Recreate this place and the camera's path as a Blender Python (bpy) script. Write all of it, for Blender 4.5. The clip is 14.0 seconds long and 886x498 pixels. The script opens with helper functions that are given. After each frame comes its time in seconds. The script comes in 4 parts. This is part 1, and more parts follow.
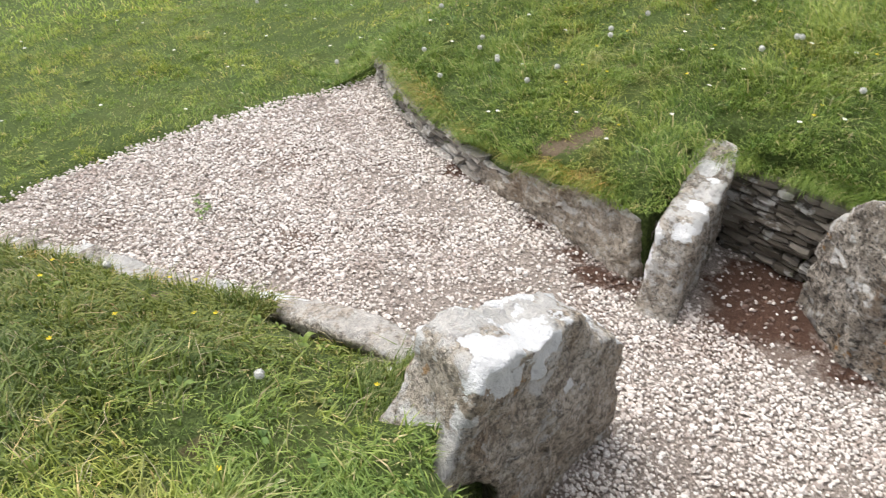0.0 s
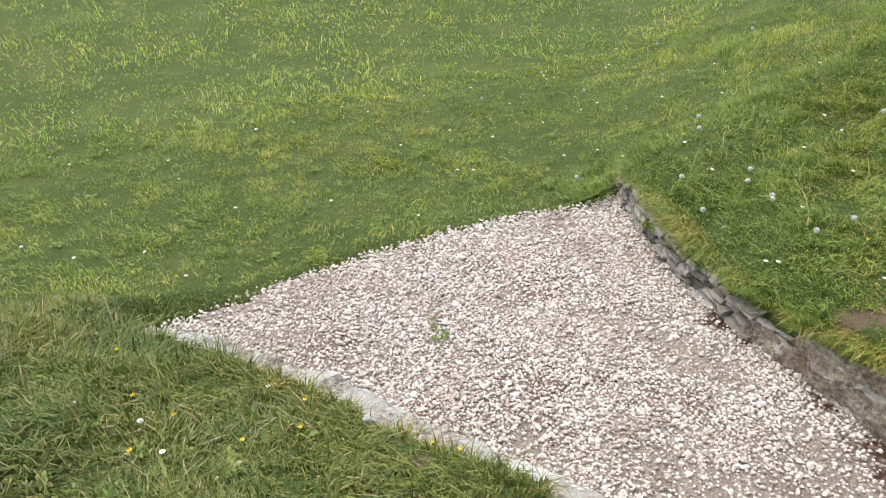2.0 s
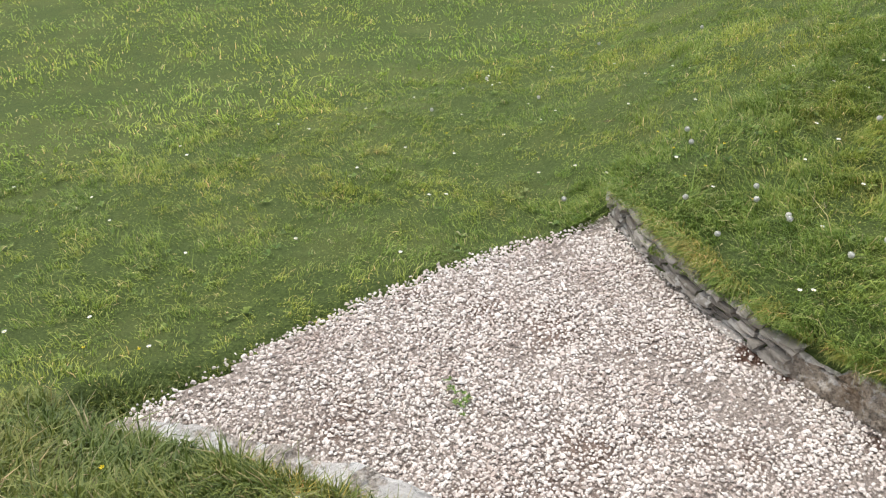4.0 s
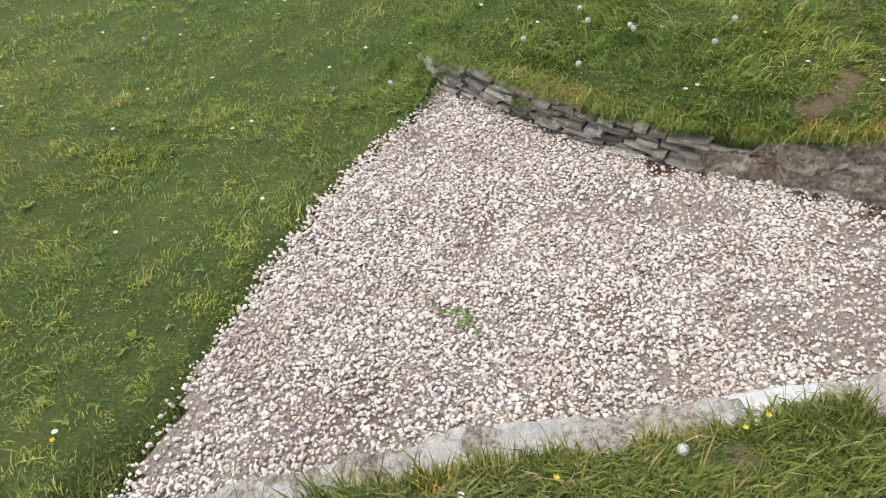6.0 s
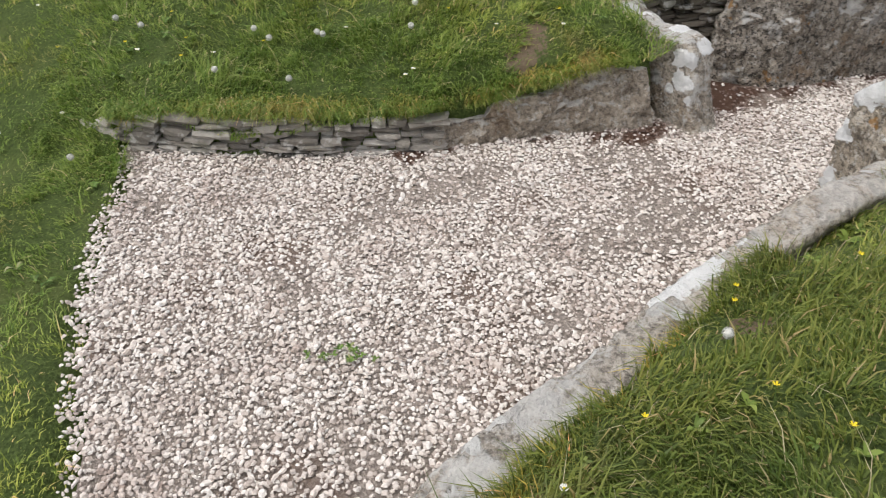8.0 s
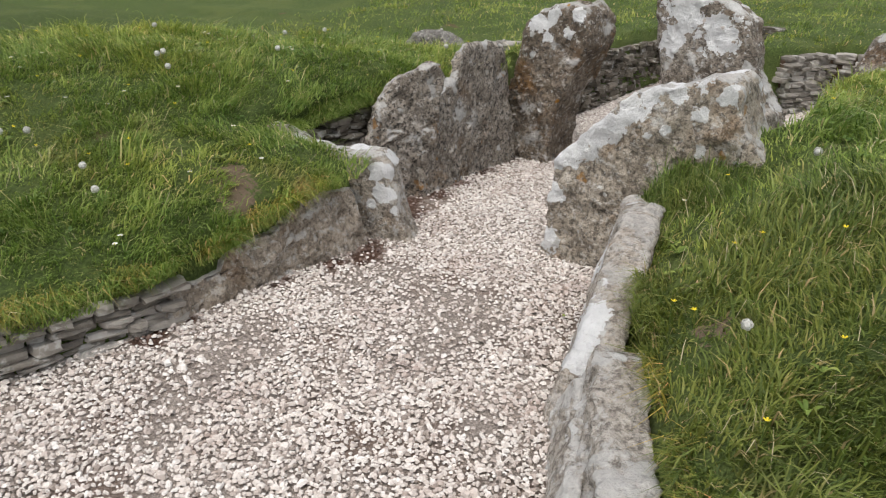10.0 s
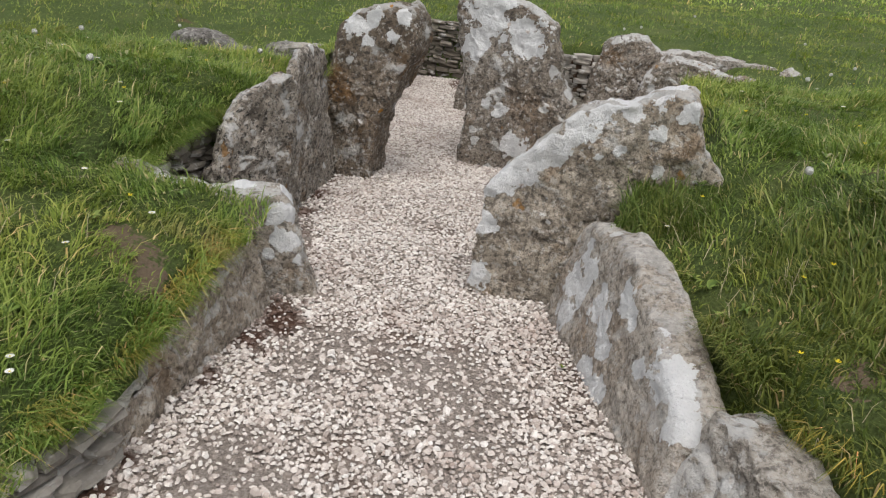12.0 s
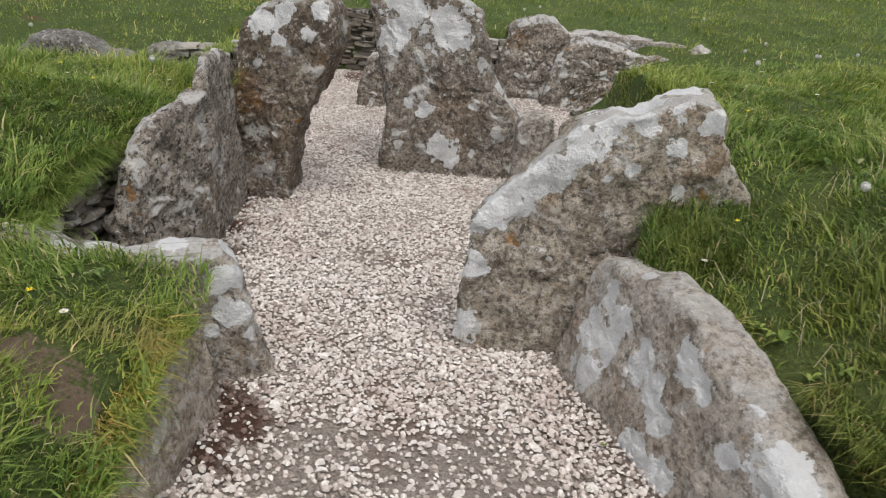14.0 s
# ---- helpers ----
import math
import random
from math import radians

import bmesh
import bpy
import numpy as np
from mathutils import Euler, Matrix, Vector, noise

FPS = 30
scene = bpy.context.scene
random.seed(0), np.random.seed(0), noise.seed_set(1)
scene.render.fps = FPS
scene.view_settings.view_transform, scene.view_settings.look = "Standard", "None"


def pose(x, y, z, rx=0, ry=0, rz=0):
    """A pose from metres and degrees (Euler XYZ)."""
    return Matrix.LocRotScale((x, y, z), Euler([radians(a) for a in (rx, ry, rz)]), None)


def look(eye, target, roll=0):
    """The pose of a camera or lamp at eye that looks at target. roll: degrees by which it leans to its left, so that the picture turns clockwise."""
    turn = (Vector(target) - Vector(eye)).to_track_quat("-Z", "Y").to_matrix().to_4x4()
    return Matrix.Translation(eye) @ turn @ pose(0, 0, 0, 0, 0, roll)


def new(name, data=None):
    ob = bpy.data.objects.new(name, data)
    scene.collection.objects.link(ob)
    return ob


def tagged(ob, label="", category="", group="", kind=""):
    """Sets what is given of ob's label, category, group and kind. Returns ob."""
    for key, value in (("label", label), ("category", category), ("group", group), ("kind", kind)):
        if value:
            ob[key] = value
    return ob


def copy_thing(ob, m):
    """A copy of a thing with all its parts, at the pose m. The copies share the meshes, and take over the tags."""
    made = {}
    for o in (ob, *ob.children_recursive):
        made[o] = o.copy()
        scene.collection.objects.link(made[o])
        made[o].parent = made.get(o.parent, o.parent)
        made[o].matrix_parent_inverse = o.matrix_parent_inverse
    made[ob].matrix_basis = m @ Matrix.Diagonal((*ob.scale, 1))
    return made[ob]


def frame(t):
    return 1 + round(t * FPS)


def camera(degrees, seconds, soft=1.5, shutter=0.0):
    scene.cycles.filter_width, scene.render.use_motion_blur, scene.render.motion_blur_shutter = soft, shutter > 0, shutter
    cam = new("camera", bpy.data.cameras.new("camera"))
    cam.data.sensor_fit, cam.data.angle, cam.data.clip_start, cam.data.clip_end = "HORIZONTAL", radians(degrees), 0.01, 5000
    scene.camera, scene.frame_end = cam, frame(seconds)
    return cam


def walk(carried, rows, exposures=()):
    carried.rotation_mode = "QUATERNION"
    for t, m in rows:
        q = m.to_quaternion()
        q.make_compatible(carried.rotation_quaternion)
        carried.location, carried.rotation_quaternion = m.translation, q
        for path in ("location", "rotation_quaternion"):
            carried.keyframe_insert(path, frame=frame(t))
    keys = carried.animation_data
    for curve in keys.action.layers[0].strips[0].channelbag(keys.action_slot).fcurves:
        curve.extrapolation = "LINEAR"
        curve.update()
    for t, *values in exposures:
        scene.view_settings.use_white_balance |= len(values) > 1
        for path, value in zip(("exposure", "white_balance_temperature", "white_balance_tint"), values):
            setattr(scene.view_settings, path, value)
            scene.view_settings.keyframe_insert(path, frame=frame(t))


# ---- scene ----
cam = camera(56.9, 14.0, soft=1.1, shutter=0.15)
METRES, EYE, TILT, LEAN, TURN = 8.4, 2.671, -37.30, 0.34, 144.14
EAST, NORTH = 2.155, 1.777
ROWS = [
    (0.0, 0.0, 0.0, 0.0, 0.0, 0.0, -0.0),
    (0.5, -0.0117, 0.0073, 0.0042, 5.83, 2.08, -4.11),
    (1.0, -0.0296, 0.0171, 0.0137, 8.66, 2.6, -5.48),
    (1.5, -0.0463, 0.0298, 0.0257, 9.48, 3.32, -6.08),
    (2.0, -0.0758, 0.0453, 0.0448, 9.78, 4.18, -6.72),
    (4.5, -0.1908, 0.104, 0.0834, -2.59, 2.86, 1.9),
    (5.0, -0.2363, 0.1182, 0.089, -9.75, -0.59, 8.14),
    (5.5, -0.2733, 0.1479, 0.0969, -16.18, -3.63, 13.43),
    (6.0, -0.3079, 0.1839, 0.1077, -23.45, -6.64, 18.4),
    (6.5, -0.3347, 0.2179, 0.1176, -30.97, -8.28, 21.94),
    (7.0, -0.3578, 0.2484, 0.126, -40.13, -9.84, 25.37),
    (7.5, -0.3777, 0.2761, 0.1321, -50.2, -13.1, 28.58),
    (8.0, -0.3896, 0.3035, 0.1381, -62.12, -19.01, 32.54),
    (8.5, -0.4009, 0.3343, 0.1491, -74.46, -23.34, 34.51),
    (9.0, -0.4055, 0.3828, 0.1559, -87.71, -24.86, 35.3),
    (11.5, -0.2634, 0.5474, 0.2393, -131.17, -44.2, 25.08),
    (12.0, -0.2245, 0.5501, 0.2421, -135.65, -45.62, 22.58),
    (12.5, -0.1954, 0.549, 0.2457, -139.3, -46.9, 19.88),
    (13.0, -0.1733, 0.5476, 0.2435, -143.13, -48.13, 17.79),
    (13.5, -0.1549, 0.5444, 0.2412, -145.3, -49.89, 17.19),
    (14.0, -0.1257, 0.531, 0.2271, -145.58, -50.65, 18.8),
]
walk(cam, [(t, pose(EAST, NORTH, EYE, TILT, LEAN, TURN) @ pose(METRES * x, METRES * y, METRES * z, 90 + pitch, roll, yaw)) for t, x, y, z, yaw, pitch, roll in ROWS],
     exposures=[(0.0, 0.88), (2.0, 0.82), (5.0, 0.67), (7.5, 0.40), (9.0, 0.32), (11.5, 0.22), (12.5, 0.12), (14.0, 0.14)])

# ---- world, sun and exposure ----
SUN_EL, SUN_AZ = radians(66), radians(165)
world = bpy.data.worlds.new("overcast_sky")
scene.world = world
world.use_nodes = True
wn, wl = world.node_tree.nodes, world.node_tree.links
sky = wn.new("ShaderNodeTexSky")
sky.sky_type = "NISHITA"
sky.sun_disc = False
sky.sun_elevation, sky.sun_rotation = SUN_EL, SUN_AZ
sky.dust_density, sky.air_density = 4.0, 1.0
grey = wn.new("ShaderNodeHueSaturation")
grey.inputs["Saturation"].default_value = 0.35
wl.new(sky.outputs[0], grey.inputs["Color"])
wl.new(grey.outputs[0], wn["Background"].inputs["Color"])
wn["Background"].inputs["Strength"].default_value = 0.15
sun = new("sun", bpy.data.lights.new("sun", "SUN"))
sun.data.energy, sun.data.angle, sun.data.color = 1.0, radians(50), (1.0, 0.96, 0.9)
sun.matrix_world = look((0, 0, 20), (-20 * math.sin(SUN_AZ) / math.tan(SUN_EL), -20 * math.cos(SUN_AZ) / math.tan(SUN_EL), 0))


# ---- materials ----
class Nodes:
    """A small helper that wires one node material."""

    def __init__(self, name):
        self.mat = bpy.data.materials.new(name)
        self.mat.use_nodes = True
        self.tree = self.mat.node_tree
        self.bsdf = self.tree.nodes["Principled BSDF"]
        self.bsdf.inputs["Specular IOR Level"].default_value = 0.25

    def add(self, kind, **values):
        node = self.tree.nodes.new(kind)
        for key, value in values.items():
            node.inputs[key.replace("_", " ")].default_value = value
        return node

    def join(self, a, b):
        self.tree.links.new(a, b)

    def place(self):
        return self.add("ShaderNodeNewGeometry").outputs["Position"]

    def noise(self, where, scale, detail=4.0, rough=0.55):
        n = self.add("ShaderNodeTexNoise", Scale=scale, Detail=detail, Roughness=rough)
        self.join(where, n.inputs["Vector"])
        return n

    def math(self, op, a, b=None, clamp=False):
        n = self.tree.nodes.new("ShaderNodeMath")
        n.operation, n.use_clamp = op, clamp
        for i, v in enumerate((a, b)):
            if v is None:
                continue
            if isinstance(v, (int, float)):
                n.inputs[i].default_value = v
            else:
                self.join(v, n.inputs[i])
        return n.outputs[0]

    def step(self, value, low, high):
        n = self.tree.nodes.new("ShaderNodeMapRange")
        n.interpolation_type = "SMOOTHSTEP"
        n.inputs["From Min"].default_value, n.inputs["From Max"].default_value = low, high
        self.join(value, n.inputs["Value"])
        return n.outputs["Result"]

    def ramp(self, value, *stops):
        n = self.tree.nodes.new("ShaderNodeValToRGB")
        e = n.color_ramp.elements
        while len(e) < len(stops):
            e.new(0.5)
        for i, (at, colour) in enumerate(stops):
            e[i].position, e[i].color = at, (*colour, 1)
        self.join(value, n.inputs[0])
        return n.outputs[0]

    def mix(self, fac, a, b, blend="MIX"):
        n = self.tree.nodes.new("ShaderNodeMix")
        n.data_type, n.blend_type = "RGBA", blend
        for sock, v in ((n.inputs[0], fac), (n.inputs[6], a), (n.inputs[7], b)):
            if isinstance(v, (int, float)):
                sock.default_value = v
            elif isinstance(v, tuple):
                sock.default_value = (*v, 1)
            else:
                self.join(v, sock)
        return n.outputs[2]

    def bump(self, height, strength, distance):
        n = self.add("ShaderNodeBump", Strength=strength, Distance=distance)
        self.join(height, n.inputs["Height"])
        return n

    def finish(self, colour, rough, normal=None):
        self.join(colour, self.bsdf.inputs["Base Color"]) if not isinstance(colour, tuple) else None
        if isinstance(colour, tuple):
            self.bsdf.inputs["Base Color"].default_value = (*colour, 1)
        if isinstance(rough, (int, float)):
            self.bsdf.inputs["Roughness"].default_value = rough
        else:
            self.join(rough, self.bsdf.inputs["Roughness"])
        if normal is not None:
            self.join(normal.outputs[0], self.bsdf.inputs["Normal"])
        return self.mat


def stone_material(name, dark, mid, pale, crust=0.5, patches=(), shift=0.0, ochre=0.5, specks=1.0):
    """Weathered limestone with crusts of grey lichen. patches: (x, y, z, radius) of single lichen discs."""
    m = Nodes(name)
    at = m.add("ShaderNodeVectorMath")
    at.operation = "ADD"
    at.inputs[1].default_value = (shift, shift * 0.7, shift * 1.3)
    m.join(m.place(), at.inputs[0])
    p = at.outputs[0]
    coarse = m.noise(p, 5.5, 7, 0.65).outputs["Fac"]
    fine = m.noise(p, 42, 5, 0.7).outputs["Fac"]
    body = m.ramp(coarse, (0.30, dark), (0.5, mid), (0.72, pale))
    body = m.mix(0.75, body, m.ramp(fine, (0.36, (0.18, 0.165, 0.15)), (0.49, (0.74, 0.72, 0.70)), (0.66, (1.0, 1.0, 1.0))), "MULTIPLY")
    # rusty and ochre stains
    stain = m.step(m.noise(p, 3.1, 4).outputs["Fac"], 0.52, 0.68)
    body = m.mix(m.math("MULTIPLY", stain, ochre), body, m.mix(fine, (0.16, 0.085, 0.035), (0.34, 0.2, 0.09)))
    # black specks of old lichen
    speck = m.step(m.noise(p, 34, 5, 0.7).outputs["Fac"], 0.545, 0.58)
    body = m.mix(m.math("MULTIPLY", speck, 0.72 * specks), body, (0.05, 0.046, 0.042))
    blotch = m.step(m.noise(p, 15, 7, 0.75).outputs["Fac"], 0.53, 0.58)
    body = m.mix(m.math("MULTIPLY", blotch, 0.5 * specks), body, (0.085, 0.072, 0.06))
    mottle = m.step(m.noise(p, 27, 6, 0.7).outputs["Fac"], 0.555, 0.59)
    body = m.mix(m.math("MULTIPLY", mottle, 0.55), body, (0.60, 0.57, 0.52))
    pits = m.step(m.noise(p, 75, 3, 0.6).outputs["Fac"], 0.59, 0.63)
    body = m.mix(m.math("MULTIPLY", pits, 0.6 * specks), body, (0.06, 0.052, 0.045))
    # round grey lichen, more of it on the upper sides
    wob = m.noise(p, 11, 6, 0.65)
    warp = m.mix(0.09, p, wob.outputs["Color"])
    cells = m.add("ShaderNodeTexVoronoi", Scale=8.0)
    m.join(warp, cells.inputs["Vector"])
    split = m.tree.nodes.new("ShaderNodeSeparateColor")
    m.join(cells.outputs["Color"], split.inputs[0])
    up = m.add("ShaderNodeSeparateXYZ")
    m.join(m.add("ShaderNodeNewGeometry").outputs["Normal"], up.inputs[0])
    lift = m.math("MULTIPLY", m.step(up.outputs["Z"], 0.05, 0.75), 0.22)
    size = m.math("SUBTRACT", m.math("ADD", m.math("MULTIPLY", split.outputs[0], 0.62), lift), 0.50 - 0.4 * crust)
    disc = m.step(m.math("SUBTRACT", size, cells.outputs["Distance"]), -0.01, 0.03)
    small = m.add("ShaderNodeTexVoronoi", Scale=21.0)
    m.join(warp, small.inputs["Vector"])
    tint = m.tree.nodes.new("ShaderNodeSeparateColor")
    m.join(small.outputs["Color"], tint.inputs[0])
    dots = m.step(m.math("SUBTRACT", m.math("SUBTRACT", m.math("MULTIPLY", tint.outputs[1], 0.7), 0.56 - 0.32 * crust), small.outputs["Distance"]), -0.02, 0.05)
    disc = m.math("MAXIMUM", disc, m.math("MULTIPLY", dots, 0.85))
    film = m.step(m.math("ADD", m.noise(p, 4.2, 6, 0.7).outputs["Fac"], m.math("MULTIPLY", lift, 0.5)), 0.565, 0.65)
    grown = m.math("MAXIMUM", disc, m.math("MULTIPLY", film, min(0.85, max(0.0, 0.35 + crust))))
    pale_disc = 0.0
    for x, y, z, r in patches:
        d = m.add("ShaderNodeVectorMath")
        d.operation = "DISTANCE"
        d.inputs[1].default_value = (x + shift, y + shift * 0.7, z + shift * 1.3)
        m.join(p, d.inputs[0])
        edge = m.math("ADD", d.outputs["Value"], m.math("MULTIPLY", m.math("SUBTRACT", wob.outputs["Fac"], 0.5), r * 2.6))
        pale_disc = m.math("MAXIMUM", pale_disc, m.step(m.math("SUBTRACT", r * 0.9, edge), 0.0, 0.006))
    growth = m.mix(m.noise(p, 24, 4, 0.65).outputs["Fac"], (0.42, 0.41, 0.39), (0.74, 0.735, 0.715))
    colour = m.mix(grown, body, growth)
    if patches:
        colour = m.mix(pale_disc, colour, m.mix(m.noise(p, 18, 5, 0.6).outputs["Fac"], (0.60, 0.60, 0.595), (0.86, 0.86, 0.855)))
        grown = m.math("MAXIMUM", grown, pale_disc)
    orange = m.step(m.noise(p, 7.5, 3, 0.5).outputs["Fac"], 0.69, 0.72)
    colour = m.mix(m.math("MULTIPLY", orange, ochre), colour, (0.42, 0.2, 0.035))
    relief = m.math("ADD", m.math("MULTIPLY", coarse, 0.9), m.math("ADD", m.math("MULTIPLY", fine, 0.55), m.math("MULTIPLY", grown, 0.12)))
    return m.finish(colour, 0.93, m.bump(relief, 1.0, 0.045))


def rubble_material(name, dark, mid, pale):
    """Flat walling stones, each with a tone of its own."""
    m = Nodes(name)
    p = m.place()
    own = m.add("ShaderNodeObjectInfo").outputs["Random"]
    fine = m.noise(p, 38, 6, 0.7).outputs["Fac"]
    body = m.ramp(m.math("ADD", m.math("MULTIPLY", own, 0.6), m.math("MULTIPLY", fine, 0.4)), (0.15, dark), (0.5, mid), (0.9, pale))
    blot = m.step(m.noise(p, 11, 4, 0.6).outputs["Fac"], 0.56, 0.63)
    body = m.mix(m.math("MULTIPLY", blot, 0.6), body, (0.5, 0.49, 0.46))
    moss = m.step(m.noise(p, 6, 3, 0.5).outputs["Fac"], 0.6, 0.7)
    body = m.mix(m.math("MULTIPLY", moss, 0.5), body, (0.075, 0.08, 0.035))
    return m.finish(body, 0.93, m.bump(fine, 0.9, 0.008))


def earth_material(name, a, b, c):
    m = Nodes(name)
    p = m.place()
    n = m.noise(p, 16, 6, 0.7).outputs["Fac"]
    return m.finish(m.ramp(n, (0.3, a), (0.52, b), (0.72, c)), 0.97, m.bump(m.noise(p, 60, 4, 0.7).outputs["Fac"], 1.0, 0.012))


LITTER = ((-0.98, 0.25, 0.36), (-0.72, 0.22, 0.16), (-0.46, -0.30, 0.13), (-0.38, -0.44, 0.12), (-0.42, -0.62, 0.11), (-0.42, -1.66, 0.10), (-0.45, -1.5, 0.08), (-1.10, 1.85, 0.17), (-0.99, 1.45, 0.13), (-0.90, 1.05, 0.13), (-0.84, 0.75, 0.13), (-0.45, -0.95, 0.07), (-0.85, 6.35, 0.3))


def litter(m, p):
    """Places where red-brown leaf litter and damp earth lie between the stones: 0 to 1."""
    cut = m.add("ShaderNodeSeparateXYZ")
    m.join(p, cut.inputs[0])
    ragged = m.math("MULTIPLY", m.math("SUBTRACT", m.noise(p, 9, 5, 0.7).outputs["Fac"], 0.5), 0.5)
    total = 0.0
    for sx, sy, sr in LITTER:
        away = m.math("SQRT", m.math("ADD", m.math("POWER", m.math("SUBTRACT", cut.outputs["X"], sx), 2.0), m.math("POWER", m.math("SUBTRACT", cut.outputs["Y"], sy), 2.0)))
        total = m.math("MAXIMUM", total, m.step(m.math("SUBTRACT", sr, m.math("ADD", away, ragged)), -0.05, 0.08))
    return total


def gravel_bed_material():
    m = Nodes("gravel_bed")
    p = m.place()
    grit = m.noise(p, 85, 5, 0.75).outputs["Fac"]
    col = m.ramp(grit, (0.32, (0.19, 0.155, 0.13)), (0.5, (0.36, 0.305, 0.265)), (0.68, (0.56, 0.50, 0.445)))
    loam = m.step(m.noise(p, 1.6, 4).outputs["Fac"], 0.5, 0.66)
    col = m.mix(m.math("MULTIPLY", loam, 0.6), col, (0.17, 0.105, 0.075))
    col = m.mix(litter(m, p), col, m.mix(grit, (0.06, 0.032, 0.022), (0.16, 0.09, 0.062)))
    return m.finish(col, 0.95, m.bump(grit, 1.0, 0.02))


def pebble_material():
    m = Nodes("limestone_chippings")
    own = m.add("ShaderNodeNewGeometry").outputs["Random Per Island"]
    p = m.place()
    col = m.ramp(own, (0.0, (0.30, 0.255, 0.22)), (0.10, (0.48, 0.415, 0.37)), (0.35, (0.66, 0.595, 0.545)), (0.75, (0.75, 0.695, 0.645)), (1.0, (0.82, 0.785, 0.745)))
    dirt = m.step(m.noise(p, 2.2, 5, 0.6).outputs["Fac"], 0.5, 0.72)
    col = m.mix(m.math("MULTIPLY", dirt, 0.5), col, (0.38, 0.285, 0.24))
    col = m.mix(m.math("MULTIPLY", m.math("MULTIPLY", litter(m, p), m.step(own, 0.9, 0.6)), 0.85), col, (0.13, 0.07, 0.05))
    col = m.mix(0.5, col, m.ramp(m.noise(p, 120, 3, 0.6).outputs["Fac"], (0.3, (0.7, 0.68, 0.66)), (0.6, (1, 1, 1))), "MULTIPLY")
    return m.finish(col, 0.85)


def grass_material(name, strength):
    """strength: multiplies the blade colour; higher values are paler, lower ones a deeper green."""
    m = Nodes(name)
    own = m.add("ShaderNodeNewGeometry").outputs["Random Per Island"]
    p = m.place()
    col = m.ramp(own, (0.0, (0.065, 0.118, 0.024)), (0.3, (0.125, 0.205, 0.042)), (0.62, (0.185, 0.275, 0.062)), (0.92, (0.24, 0.32, 0.085)), (0.96, (0.34, 0.34, 0.15)), (1.0, (0.48, 0.44, 0.26)))
    field = m.noise(p, 0.8, 5, 0.6).outputs["Fac"]
    col = m.mix(m.step(field, 0.40, 0.64), col, m.mix(1.0, col, (1.5, 1.25, 1.15), "MULTIPLY"))
    patch = m.step(m.noise(p, 3.5, 4, 0.6).outputs["Fac"], 0.5, 0.7)
    col = m.mix(m.math("MULTIPLY", patch, 0.65), col, m.mix(1.0, col, (0.58, 0.74, 0.70), "MULTIPLY"))
    worn = m.step(m.noise(p, 2.3, 5, 0.65).outputs["Fac"], 0.56, 0.74)
    col = m.mix(m.math("MULTIPLY", worn, 0.6), col, (0.30, 0.265, 0.125))
    col = m.mix(1.0, col, strength, "MULTIPLY")
    m.bsdf.inputs["Specular IOR Level"].default_value = 0.35
    mat = m.finish(col, 0.5)
    out = m.tree.nodes["Material Output"]
    thin = m.add("ShaderNodeBsdfTranslucent")
    m.join(col, thin.inputs["Color"])
    both = m.add("ShaderNodeMixShader")
    both.inputs[0].default_value = 0.35
    m.join(m.bsdf.outputs[0], both.inputs[1])
    m.join(thin.outputs[0], both.inputs[2])
    m.join(both.outputs[0], out.inputs["Surface"])
    return mat


def turf_material():
    """The thatch and soil between the blades."""
    m = Nodes("turf")
    p = m.place()
    fine = m.noise(p, 60, 6, 0.75).outputs["Fac"]
    col = m.ramp(fine, (0.3, (0.03, 0.045, 0.013)), (0.5, (0.08, 0.118, 0.028)), (0.7, (0.165, 0.215, 0.062)))
    patch = m.step(m.noise(p, 1.1, 5, 0.65).outputs["Fac"], 0.46, 0.64)
    col = m.mix(m.math("MULTIPLY", patch, 0.5), col, (0.145, 0.17, 0.05))
    bare = m.step(m.noise(p, 2.6, 4, 0.6).outputs["Fac"], 0.66, 0.74)
    col = m.mix(m.math("MULTIPLY", bare, 0.8), col, (0.15, 0.10, 0.06))
    for sx, sy, sr in ((-0.70, -0.98, 0.085), (-0.60, -1.05, 0.065), (-0.79, -0.92, 0.05), (-1.02, -0.24, 0.075), (1.62, -1.02, 0.05)):
        cut = m.add("ShaderNodeSeparateXYZ")
        m.join(p, cut.inputs[0])
        away = m.math("ADD", m.math("POWER", m.math("SUBTRACT", cut.outputs["X"], sx), 2.0), m.math("POWER", m.math("SUBTRACT", cut.outputs["Y"], sy), 2.0))
        col = m.mix(m.step(m.math("ADD", m.math("SQRT", away), m.math("MULTIPLY", m.math("SUBTRACT", m.noise(p, 22, 5, 0.7).outputs["Fac"], 0.5), 0.35)), sr * 1.35, sr * 0.8), col, m.mix(fine, (0.10, 0.066, 0.042), (0.34, 0.255, 0.18)))
    return m.finish(col, 0.95, m.bump(fine, 1.0, 0.03))


def plain(name, colour, rough=0.7):
    m = Nodes(name)
    n = m.noise(m.place(), 90, 3).outputs["Fac"]
    low = tuple(c * 0.75 for c in colour)
    return m.finish(m.mix(n, low, colour), rough)


